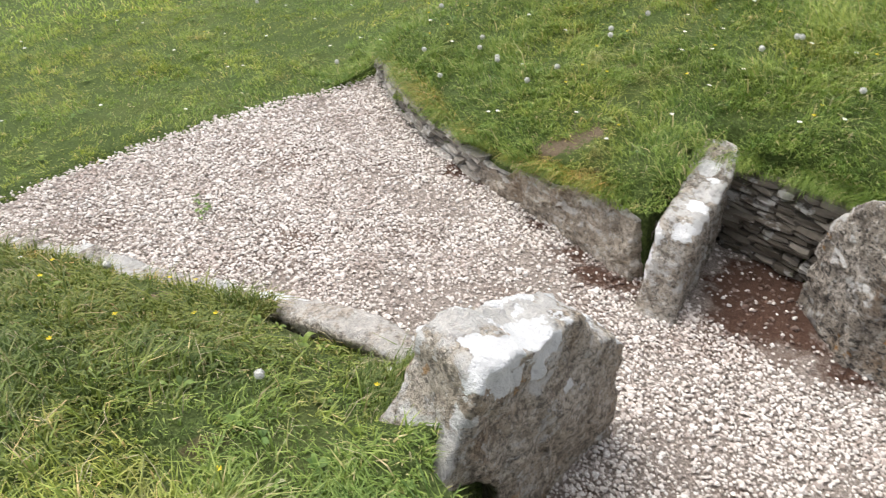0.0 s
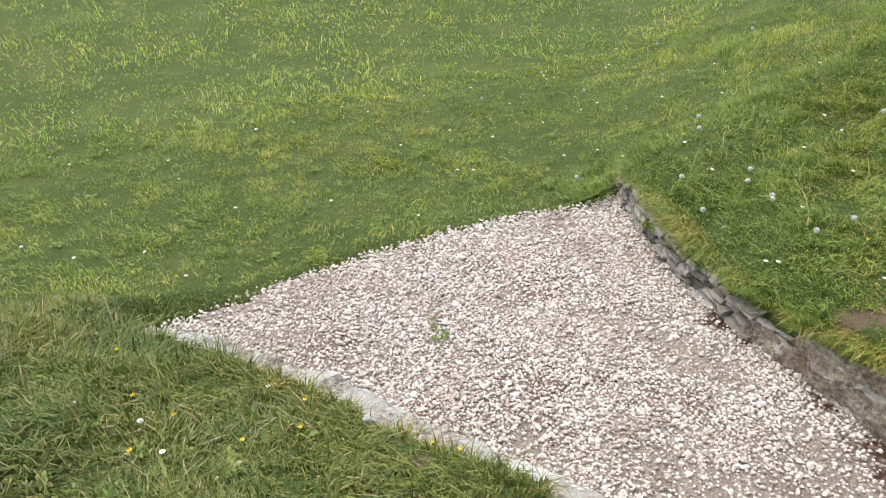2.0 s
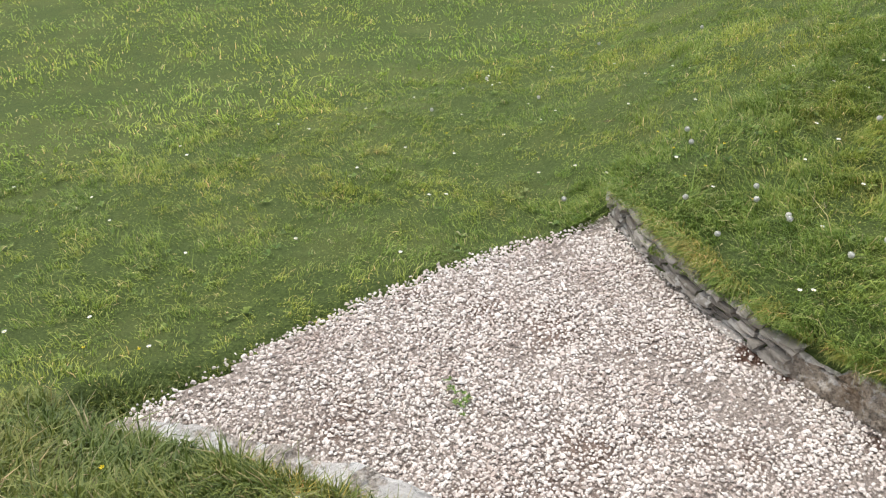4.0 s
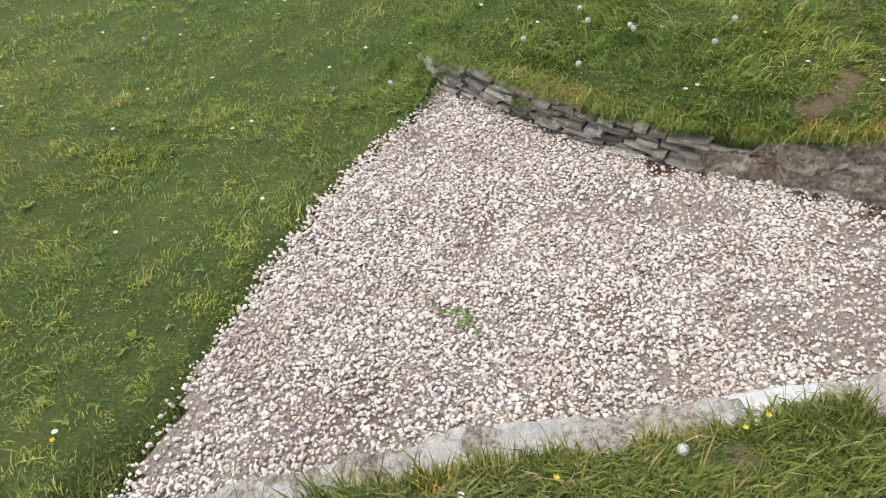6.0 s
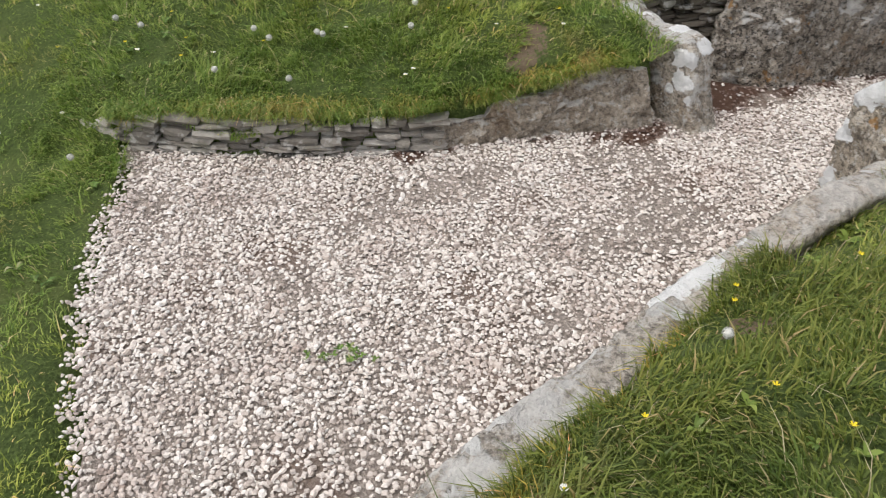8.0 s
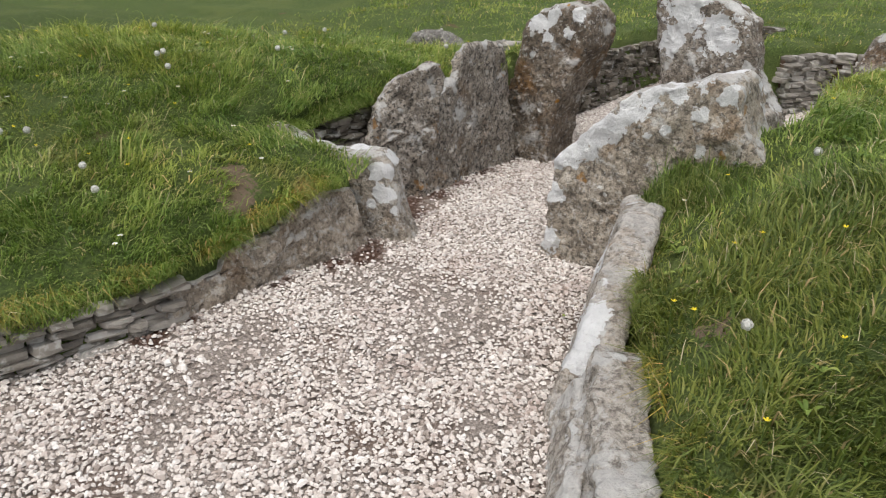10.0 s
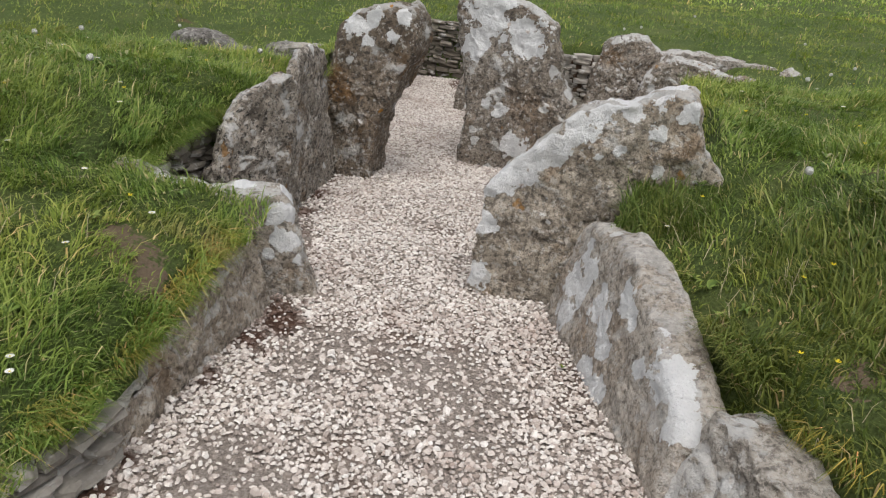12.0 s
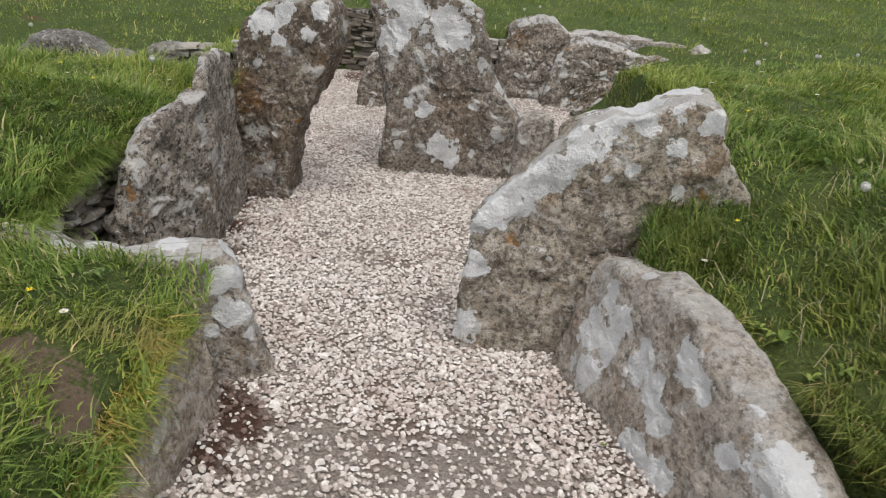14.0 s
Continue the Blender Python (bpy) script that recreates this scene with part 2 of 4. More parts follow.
# FIELD_GRASS: bleached dry grass, made paler still so that its colour holds distance haze.
FIELD_GRASS, LAWN = grass_material("hazed_dry_field_blades", (2.3, 2.08, 2.1)), grass_material("mown_blades", (1.62, 1.49, 1.42))
GRASS, DEEP_GREEN = grass_material("grass_blades", (1.40, 1.30, 1.2)), grass_material("deep_green_blades", (0.77, 0.73, 0.70))
TURF, BED, PEBBLE = turf_material(), gravel_bed_material(), pebble_material()
RUBBLE = rubble_material("walling_stone", (0.14, 0.125, 0.105), (0.30, 0.275, 0.24), (0.50, 0.47, 0.43))
# Darker copy of RUBBLE: chamber shade and dark lichen put into one colour.
RUBBLE_DARK = rubble_material("shaded_walling_stone", (0.07, 0.06, 0.045), (0.14, 0.12, 0.095), (0.27, 0.24, 0.20))
SOIL = earth_material("bare_soil", (0.06, 0.04, 0.028), (0.12, 0.08, 0.055), (0.2, 0.145, 0.1))
STEM, PUFF = plain("flower_stem", (0.11, 0.17, 0.04)), plain("seed_down", (0.86, 0.85, 0.80))
YELLOW, WHITE = plain("yellow_petal", (0.78, 0.62, 0.03)), plain("white_petal", (0.8, 0.8, 0.76))


# ---- meshes ----
def part(name, bm, material, parent=None, label="", smooth=True):
    """Links a bmesh as one mesh object, under a thing or a part."""
    me = bpy.data.meshes.new(name)
    bm.to_mesh(me)
    bm.free()
    me.materials.append(material)
    for f in me.polygons:
        f.use_smooth = smooth
    ob = new(name, me)
    ob.parent = parent
    if label:
        tagged(ob, label)
    return ob


def bulk_mesh(name, verts, faces, material, smooth=False):
    """One mesh out of large arrays: verts (n, 3) and triangles (m, 3)."""
    me = bpy.data.meshes.new(name)
    me.vertices.add(len(verts))
    me.vertices.foreach_set("co", verts.astype(np.float32).ravel())
    k = faces.shape[1]
    me.loops.add(faces.size)
    me.loops.foreach_set("vertex_index", faces.astype(np.int32).ravel())
    me.polygons.add(len(faces))
    me.polygons.foreach_set("loop_start", np.arange(0, faces.size, k, dtype=np.int32))
    me.polygons.foreach_set("use_smooth", np.full(len(faces), smooth, dtype=bool))
    me.update(calc_edges=True)
    me.materials.append(material)
    return new(name, me)


rng = np.random.default_rng(7)


class Relief:
    """Smooth value noise on the plan, in -1..1."""

    def __init__(self, seed):
        self.grid = np.random.default_rng(seed).uniform(-1, 1, (64, 64))

    def __call__(self, x, y, size):
        u, v = np.asarray(x) / size, np.asarray(y) / size
        i, j = np.floor(u).astype(int), np.floor(v).astype(int)
        a, b = u - i, v - j
        a, b = a * a * (3 - 2 * a), b * b * (3 - 2 * b)
        g = lambda p, q: self.grid[p % 64, q % 64]
        return (g(i, j) * (1 - a) + g(i + 1, j) * a) * (1 - b) + (g(i, j + 1) * (1 - a) + g(i + 1, j + 1) * a) * b


R1, R2, R3, R4 = Relief(1), Relief(2), Relief(3), Relief(4)

# ---- the plan: the gravelled forecourt, passage and chambers ----
PIT = np.array([
    (2.42, -2.88), (1.5, -3.05), (0.5, -3.14), (-0.4, -3.08), (-0.74, -3.08), (-0.56, -2.58), (-0.48, -2.05), (-0.46, -1.54),
    (-0.49, -1.0), (-0.52, -0.36), (-0.56, -0.25), (-0.80, -0.31), (-1.11, -0.41), (-1.16, -0.1), (-1.18, 0.2), (-1.12, 0.6), (-1.05, 1.0), (-1.08, 1.85), (-1.25, 2.2),
    (-1.3, 2.8), (-1.55, 4.0), (-1.62, 6.62), (-0.62, 6.62), (-0.35, 4.7), (0.1, 5.2), (0.35, 6.0), (1.35, 6.0), (1.15, 5.1), (1.2, 4.2), (1.12, 3.2), (1.08, 2.0),
    (1.16, 1.1), (1.2, 0.62), (0.9, 0.45), (0.76, 0.1), (0.7, -0.02), (0.86, -0.5), (1.02, -0.8), (1.22, -1.12), (1.5, -1.6), (1.76, -2.05), (2.08, -2.45)])


def sstep(v, a, b):
    t = np.clip((v - a) / (b - a), 0, 1)
    return t * t * (3 - 2 * t)


def pit_distance(x, y):
    """Metres from the edge of the gravel, negative inside."""
    x, y = np.asarray(x, float), np.asarray(y, float)
    best, inside = np.full(x.shape, 1e9), np.zeros(x.shape, bool)
    for (ax, ay), (bx, by) in zip(PIT, np.roll(PIT, -1, 0)):
        dx, dy = bx - ax, by - ay
        t = np.clip(((x - ax) * dx + (y - ay) * dy) / (dx * dx + dy * dy), 0, 1)
        best = np.minimum(best, np.hypot(x - ax - t * dx, y - ay - t * dy))
        cross = ((ay > y) != (by > y)) & (x < dx * (y - ay) / (dy if dy else 1e-9) + ax)
        inside ^= cross
    return np.where(inside, -best, best)


def smax(a, b, k=0.12):
    h = np.clip(0.5 + 0.5 * (a - b) / k, 0, 1)
    return b * (1 - h) + a * h + k * h * (1 - h)


def gravel_height(x, y):
    y = np.asarray(y, float)
    return np.interp(y, [0, 3, 6.6], [0, -0.09, 0.02]) + 0.012 * R1(x, y, 0.7)


def bank_height(x, y):
    """The grass: a field that falls away, and a bank on either side."""
    x, y = np.asarray(x, float), np.asarray(y, float)
    field = np.where(y < -3.05, np.maximum(0.13 * (y + 3.05), -0.75 + 0.012 * (y + 9)), 0.0)
    cap = np.interp(y, [-3, 3.2, 5.2, 6.6, 12, 40, 300, 900], [0.84, 0.84, 0.66, 0.70, 1.02, 3.6, 28, 60])
    cap_left = cap - 0.14 * sstep(y, 0.4, 1.4)
    hollow = 0.34 * sstep(-x, 1.3, 1.7) * sstep(y, 1.9, 2.4) * (1 - sstep(y, 3.3, 5.4))
    hollow = hollow + 0.55 * np.exp(-((x - 1.4) / 1.05) ** 2 - ((y - 4.6) / 1.25) ** 2) * (x > 0)
    left = -smax(-(0.42 - 0.24 * x + 0.15 * y + 0.10 * sstep(-y, 2.3, 2.9) * (1 - sstep(-y, 3.0, 3.5))), -cap_left) - 0.2 * np.maximum(-3.3 - y, 0)
    left = left - 0.2 * sstep(x, -1.15, -0.5) * sstep(-y, 2.95, 3.2)
    right = -smax(-(0.42 + 0.25 * x + 0.30 * y), -cap)
    z = smax(smax(left, right), field)
    z = z - hollow
    z = z * (1 - 0.6 * sstep(np.abs(x), 5, 12) * (1 - sstep(y, 0, 8)))
    return z + 0.03 * R2(x, y, 0.55) + 0.012 * R3(x, y, 0.17)


def ground_height(x, y):
    x, y = np.asarray(x, float), np.asarray(y, float)
    d = pit_distance(x, y)
    bank = bank_height(x, y)
    # the turf sags to the edge of the wall on one side, and to the kerb and the leaning slab on the other
    kerb_side = (x > 0.6) * (1 - sstep(y, -0.22, 0.02))
    slab_side = kerb_side * sstep(y, -1.15, -0.9)
    bank = bank - 0.13 * np.exp(-((x - 1.1) / 0.4) ** 2 - ((y + 0.45) / 0.45) ** 2)
    bank = bank - 0.17 * np.exp(-((x - 1.2) / 0.42) ** 2 - ((y - 0.08) / 0.32) ** 2)
    bank = bank - 0.07 * np.exp(-((x + 0.55) / 0.13) ** 2 - ((y + 0.42) / 0.16) ** 2)
    hole = (x < -0.95) * sstep(y, -0.5, -0.3) * (1 - sstep(y, 0.6, 0.9))
    bank = bank - 0.07 * np.exp(-np.maximum(d, 0) / 0.2) * (x < 0) * (y > -3.1) - 0.15 * np.exp(-np.maximum(d, 0) / 0.25) * kerb_side * sstep(y, -2.9, -2.3)
    near = np.where(x < -0.2, 0.02, 0.06) + 0.04 * kerb_side + 0.01 * slab_side + 0.02 * hole
    wide = np.where(x < -0.2, 0.05, 0.10) + 0.05 * kerb_side + 0.02 * slab_side + 0.03 * hole + 0.55 * (x > 0.9) * sstep(y, 3.4, 4.3) * (1 - sstep(y, 6.2, 6.8))
    near, wide = np.broadcast_to(near, d.shape), np.broadcast_to(wide, d.shape)
    rise = sstep(d, near, near + wide)
    return gravel_height(x, y) * (1 - rise) + bank * rise - 0.06 * (1 - sstep(d, -0.04, near + wide * 0.5)), d, bank


def axis(lo, hi, fine, reach):
    """Grid lines: fine between lo and hi, then wider and wider out to reach."""
    mid = list(np.arange(lo, hi + 1e-6, fine))
    out, s, v = [], fine, hi
    while v < reach:
        s *= 1.22
        v += s
        out.append(v)
    back, s, v = [], fine, lo
    while v > -reach:
        s *= 1.22
        v -= s
        back.append(v)
    return np.array(back[::-1] + mid + out)


def build_ground():
    xs, ys = axis(-3.2, 3.8, 0.03, 900), axis(-4.6, 7.2, 0.03, 900)
    gx, gy = np.meshgrid(xs, ys)
    z = ground_height(gx, gy)[0]
    n, k = len(ys), len(xs)
    idx = np.arange(n * k).reshape(n, k)
    quads = np.stack([idx[:-1, :-1], idx[:-1, 1:], idx[1:, 1:], idx[1:, :-1]], -1).reshape(-1, 4)
    ob = bulk_mesh("ground", np.stack([gx, gy, z], -1).reshape(-1, 3), quads, TURF, True)
    tagged(ob, "grassy turf of the field and the low barrow banks", "ground", kind="structure")


def build_gravel_bed():
    xs, ys = np.arange(-1.75, 2.75, 0.05), np.arange(-3.35, 6.85, 0.05)
    gx, gy = np.meshgrid(xs, ys)
    z = gravel_height(gx, gy) + 0.006 * R4(gx, gy, 0.09)
    keep = pit_distance(gx, gy) < np.where(gy < -2.75, 0.02, 0.10) + 0.03 * R3(gx, gy, 0.12)
    n, k = len(ys), len(xs)
    idx = np.arange(n * k).reshape(n, k)
    quads = np.stack([idx[:-1, :-1], idx[:-1, 1:], idx[1:, 1:], idx[1:, :-1]], -1).reshape(-1, 4)
    quads = quads[keep.ravel()[quads].all(1)]
    ob = bulk_mesh("gravel_bed", np.stack([gx, gy, z], -1).reshape(-1, 3), quads, BED, True)
    tagged(ob, "trodden gritty earth bed under the loose gravel", "floor", kind="structure")


def chip_shapes(count):
    """Chips of limestone: an uneven six-sided rim under a smaller, tilted top."""
    a = np.arange(6) * np.pi / 3
    f = []
    for i in range(6):
        j = (i + 1) % 6
        f += [(i, j, 6 + j), (i, 6 + j, 6 + i)]
    f += [(6, 7, 8), (6, 8, 9), (6, 9, 10), (6, 10, 11)]
    shapes = []
    for _ in range(count):
        turn = a + rng.normal(0, 0.2, 6)
        r, q = rng.uniform(0.75, 1.15, 6), rng.uniform(0.45, 0.8, 6)
        rim = np.stack([r * np.cos(turn), r * np.sin(turn), rng.uniform(-0.55, 0.0, 6)], -1)
        lid = np.stack([r * q * np.cos(turn), r * q * np.sin(turn), 0.75 + rng.uniform(-0.25, 0.2) * np.cos(turn + 1) + rng.uniform(-0.12, 0.12, 6)], -1)
        shapes.append(np.concatenate([rim, lid]))
    return np.array(shapes), np.array(f)


def build_gravel():
    shapes, f = chip_shapes(40)
    gx, gy = np.meshgrid(np.arange(-1.7, 2.7, 0.0158), np.arange(-3.4, 6.7, 0.0158))
    x, y = gx.ravel() + rng.uniform(-0.0075, 0.0075, gx.size), gy.ravel() + rng.uniform(-0.0075, 0.0075, gx.size)
    d = pit_distance(x, y)
    edge = 0.02 + 0.025 * R3(x, y, 0.31) + np.where(y < -2.8, 0.02, 0.0) + rng.normal(0, 0.018, x.size)
    # trodden places, where the earth shows between the stones
    thin = sstep(R1(x + 3.1, y, 0.6) + 0.5 * R2(x, y, 0.21), 0.35, 0.95)
    for sx, sy, sr in ((1.6, -2.3, 0.22), (1.78, -2.52, 0.16), (0.46, -0.94, 0.24), (0.15, 0.6, 0.2), (0.95, -1.35, 0.14)):
        thin = np.maximum(thin, np.exp(-((x - sx) ** 2 + (y - sy) ** 2) / sr ** 2) * (0.75 + 0.5 * R2(x, y, 0.11)))
    chamber = (x < -0.62) & (y > -0.3) & (y < 0.75)
    keep = (d < edge) & (rng.uniform(size=x.size) > 0.6 * thin) & ~(chamber & (rng.uniform(size=x.size) < 0.8))
    for sx, sy, sr in LITTER[2:]:
        keep &= (np.hypot(x - sx, y - sy) > sr * (0.9 + 0.5 * R2(x, y, 0.09))) | (rng.uniform(size=x.size) < 0.45)
    keep &= (y < 1.2) | (rng.uniform(size=x.size) < 0.85)
    x, y = x[keep], y[keep]
    n = len(x)
    size = rng.lognormal(math.log(0.0102), 0.30, n).clip(0.005, 0.024)
    pts = shapes[rng.integers(0, len(shapes), n)]
    stretch = np.stack([np.ones(n), rng.uniform(0.55, 0.95, n), rng.uniform(0.35, 0.65, n)], -1) * size[:, None]
    pts = pts * stretch[:, None]
    a, b = rng.uniform(0, 2 * np.pi, n), rng.normal(0, 0.35, n)
    c, s = np.cos(b)[:, None], np.sin(b)[:, None]
    px, pz = pts[..., 0] * c - pts[..., 2] * s, pts[..., 0] * s + pts[..., 2] * c
    c, s = np.cos(a)[:, None], np.sin(a)[:, None]
    qx, qy = px * c - pts[..., 1] * s, px * s + pts[..., 1] * c
    z = gravel_height(x, y) + rng.uniform(-0.002, 0.014, n)
    verts = np.stack([qx + x[:, None], qy + y[:, None], pz + z[:, None]], -1).reshape(-1, 3)
    faces = (f[None] + (np.arange(n) * 12)[:, None, None]).reshape(-1, 3)
    ob = bulk_mesh("gravel", verts, faces, PEBBLE)
    tagged(ob, "pale cream and pinkish limestone gravel, loosely spread", "gravel", kind="stuff")


def smooth_outline(points, count):
    """A closed, slightly rounded curve through an outline, in equal steps."""
    p = np.array(points, float)
    dense = []
    for i in range(len(p)):
        p0, p1, p2, p3 = p[i - 1], p[i], p[(i + 1) % len(p)], p[(i + 2) % len(p)]
        for t in np.linspace(0, 1, 12, endpoint=False):
            curve = 0.5 * (2 * p1 + (p2 - p0) * t + (2 * p0 - 5 * p1 + 4 * p2 - p3) * t * t + (3 * p1 - p0 - 3 * p2 + p3) * t ** 3)
            dense.append(0.55 * curve + 0.45 * (p1 * (1 - t) + p2 * t))
    dense = np.array(dense + [dense[0]])
    run = np.r_[0, np.cumsum(np.linalg.norm(np.diff(dense, axis=0), axis=1))]
    at = np.linspace(0, run[-1], count, endpoint=False)
    return np.stack([np.interp(at, run, dense[:, 0]), np.interp(at, run, dense[:, 1])], -1)


FOOTPRINTS = []


def megalith(name, label, category, foot, heading, outline, thick, material, lean=0.0, seed=0, rough=0.022, bevel=0.05, around=144, group="", taper=1.0):
    """A standing stone: its outline (along, up) seen on the face, and its thickness behind that face. heading: degrees of the face's run; lean: degrees by which it tips backwards."""
    h = radians(heading)
    run, back = Vector((math.cos(h), math.sin(h), 0)), Vector((-math.sin(h), math.cos(h), 0))
    curve = smooth_outline(outline, around)
    mid = (curve.max(0) + curve.min(0)) / 2
    off = Vector((seed * 3.7, seed * 1.9, seed * 5.3))
    b = min(bevel, thick * 0.45)
    rings = [(s, b, 0.0) for s in np.linspace(0.05, 0.95, 22)]
    rings += [(1.0, b * (1 - math.sin(a)), b * (1 - math.cos(a))) for a in np.linspace(0, math.pi / 2, 5)]
    rings += [(1.0, 0.0, v) for v in np.linspace(b, thick - b, 6)[1:-1]]
    rings += [(1.0, b * (1 - math.cos(a)), thick - b * (1 - math.sin(a))) for a in np.linspace(0, math.pi / 2, 5)]
    rings += [(s, b, thick) for s in np.linspace(0.93, 0.06, 10)]
    bm = bmesh.new()
    slope = math.tan(radians(lean))

    u_low, u_high = curve[:, 0].min(), curve[:, 0].max()

    def spot(u, w, v):
        v = v * (taper + (1 - taper) * (u - u_low) / (u_high - u_low))
        q = run * u + back * (v + w * slope) + Vector((0, 0, w))
        g = q + off
        q = q + noise.noise_vector(g * 3.2) * rough * 0.95 + noise.noise_vector(g * 9.0) * rough * 0.95 + noise.noise_vector(g * 26.0) * rough * 0.75
        crag = noise.ridged_multi_fractal(g * 5.0, 1.0, 2.1, 4, 1.0, 2.0)
        return q + (q - run * mid[0] - back * (thick / 2 + mid[1] * slope) - Vector((0, 0, mid[1]))).normalized() * (crag - 1.0) * rough * 0.6

    rows = []
    for s, inset, v in rings:
        row = []
        for c in curve:
            way = c - mid
            length = max(1e-6, float(np.hypot(*way)))
            q = mid + way * s * max(0.0, 1 - inset / length)
            row.append(bm.verts.new(spot(q[0], q[1], v)))
        rows.append(row)
    for r0, r1 in zip(rows, rows[1:]):
        for i in range(around):
            j = (i + 1) % around
            bm.faces.new((r0[i], r0[j], r1[j], r1[i]))
    for row, v in ((rows[0], 0.0), (rows[-1], thick)):
        hub = bm.verts.new(spot(mid[0], mid[1], v))
        for i in range(around):
            j = (i + 1) % around
            bm.faces.new((row[j], row[i], hub) if v == 0 else (row[i], row[j], hub))
    bmesh.ops.recalc_face_normals(bm, faces=bm.faces)
    ob = part(name, bm, material)
    ob.location = (foot[0], foot[1], foot[2] if len(foot) > 2 else 0.0)
    tagged(ob, label, category, group)
    low = [c for c in curve if c[1] < 0.5]
    FOOTPRINTS.append((foot[0], foot[1], h, min(c[0] for c in low), max(c[0] for c in low), thick, slope))
    return ob


def rock_meshes(name, count, material, seed):
    """Flat, worn walling stones of unit size, to be scaled."""
    made = []
    for k in range(count):
        bm = bmesh.new()
        bmesh.ops.create_cube(bm, size=1.0)
        bmesh.ops.subdivide_edges(bm, edges=bm.edges[:], cuts=1, use_grid_fill=True)
        for v in bm.verts:
            corner = sum(abs(c) > 0.4 for c in v.co)
            v.co *= {3: 0.88, 2: 0.95, 1: 1.04, 0: 1.0}[corner]
            v.co += noise.noise_vector(v.co * 1.7 + Vector((k * 7.1 + seed, 0, 0))) * 0.16
        me = bpy.data.meshes.new(name)
        bm.to_mesh(me)
        bm.free()
        me.materials.append(material)
        made.append(me)
    return made


def drystone(wall, meshes, line, base, top, course, lengths, depth, face_out, seed):
    """Courses of flat stones along a line on the plan; top(t) and base(t) in metres, t from 0 to 1."""
    pick = random.Random(seed)
    p = np.array(line, float)
    run = np.r_[0, np.cumsum(np.linalg.norm(np.diff(p, axis=0), axis=1))]
    whole = run[-1]
    z, row = 0.0, 0
    highest = max(top(t / 10) - base(t / 10) for t in range(11))
    while z < highest:
        h = course * pick.uniform(0.75, 1.3)
        s = -pick.uniform(0, lengths[1] * 0.5)
        while s < whole:
            w = pick.uniform(*lengths)
            c = s + w / 2
            t = min(max(c / whole, 0), 1)
            z0 = base(t) + z
            if 0 <= c <= whole and z0 + h * 0.5 < top(t):
                x, y = np.interp(c, run, p[:, 0]), np.interp(c, run, p[:, 1])
                e = min(c + 0.02, whole)
                dx, dy = np.interp(e, run, p[:, 0]) - np.interp(e - 0.04, run, p[:, 0]), np.interp(e, run, p[:, 1]) - np.interp(e - 0.04, run, p[:, 1])
                a = math.atan2(dy, dx)
                d = depth * pick.uniform(0.85, 1.1)
                inward = depth / 2 + pick.uniform(-0.026, 0.026)
                ob = new("stone", pick.choice(meshes))
                ob.parent = wall
                ob.matrix_local = Matrix.Translation((x - math.sin(a) * inward * face_out, y + math.cos(a) * inward * face_out, z0 + h / 2)) @ Matrix.Rotation(a + pick.uniform(-0.07, 0.07), 4, "Z") @ Matrix.Rotation(pick.uniform(-0.08, 0.08), 4, "Y") @ Matrix.Diagonal((w * pick.uniform(0.9, 1.02), d, h * pick.uniform(0.8, 1.12), 1))
            s += w
        z += h * 0.97
        row += 1


def backing(name, line, base, top, setback, depth, face_out, material, parent):
    """The rammed earth core behind a dry wall."""
    bm = bmesh.new()
    p = np.array(line, float)
    rows = []
    for i in range(len(p)):
        a, b = p[max(i - 1, 0)], p[min(i + 1, len(p) - 1)]
        ang = math.atan2(b[1] - a[1], b[0] - a[0])
        nx, ny = -math.sin(ang) * face_out, math.cos(ang) * face_out
        t = i / (len(p) - 1)
        rows.append([bm.verts.new((p[i][0] + nx * d, p[i][1] + ny * d, z)) for d, z in ((setback, base(t) - 0.15), (setback, top(t)), (setback + depth, top(t)), (setback + depth, base(t) - 0.15))])
    for r0, r1 in zip(rows, rows[1:]):
        for i in range(4):
            bm.faces.new((r0[i], r0[(i + 1) % 4], r1[(i + 1) % 4], r1[i]))
    for r in (rows[0], rows[-1]):
        bm.faces.new(r)
    bmesh.ops.recalc_face_normals(bm, faces=bm.faces)
    return part(name, bm, material, parent, smooth=False)


# ---- large structure ----
build_ground()
build_gravel_bed()

# ---- the standing stones ----
GREY = ((0.18, 0.15, 0.12), (0.37, 0.32, 0.265), (0.54, 0.49, 0.43))
BROWN = ((0.15, 0.115, 0.085), (0.29, 0.235, 0.18), (0.43, 0.37, 0.30))
PALE = ((0.28, 0.24, 0.195), (0.49, 0.435, 0.365), (0.64, 0.59, 0.52))

SLAB_PATCHES = [(0.691, 0.23, 0.306, 0.077), (0.81, -0.042, 0.389, 0.064), (0.826, -0.129, 0.324, 0.077), (0.766, -0.03, 0.226, 0.105), (0.755, -0.076, 0.115, 0.091), (0.802, -0.123, 0.233, 0.077), (0.873, -0.306, 0.253, 0.091), (0.897, -0.393, 0.223, 0.084), (0.921, -0.485, 0.182, 0.071), (0.971, -0.496, 0.368, 0.084), (0.991, -0.585, 0.318, 0.044), (1.104, -0.907, 0.303, 0.105), (1.078, -0.759, 0.414, 0.051), (0.867, -0.443, 0.024, 0.077), (0.913, -0.564, 0.032, 0.077), (1.032, -0.749, 0.245, 0.051), (1.141, -1.048, 0.245, 0.105)]

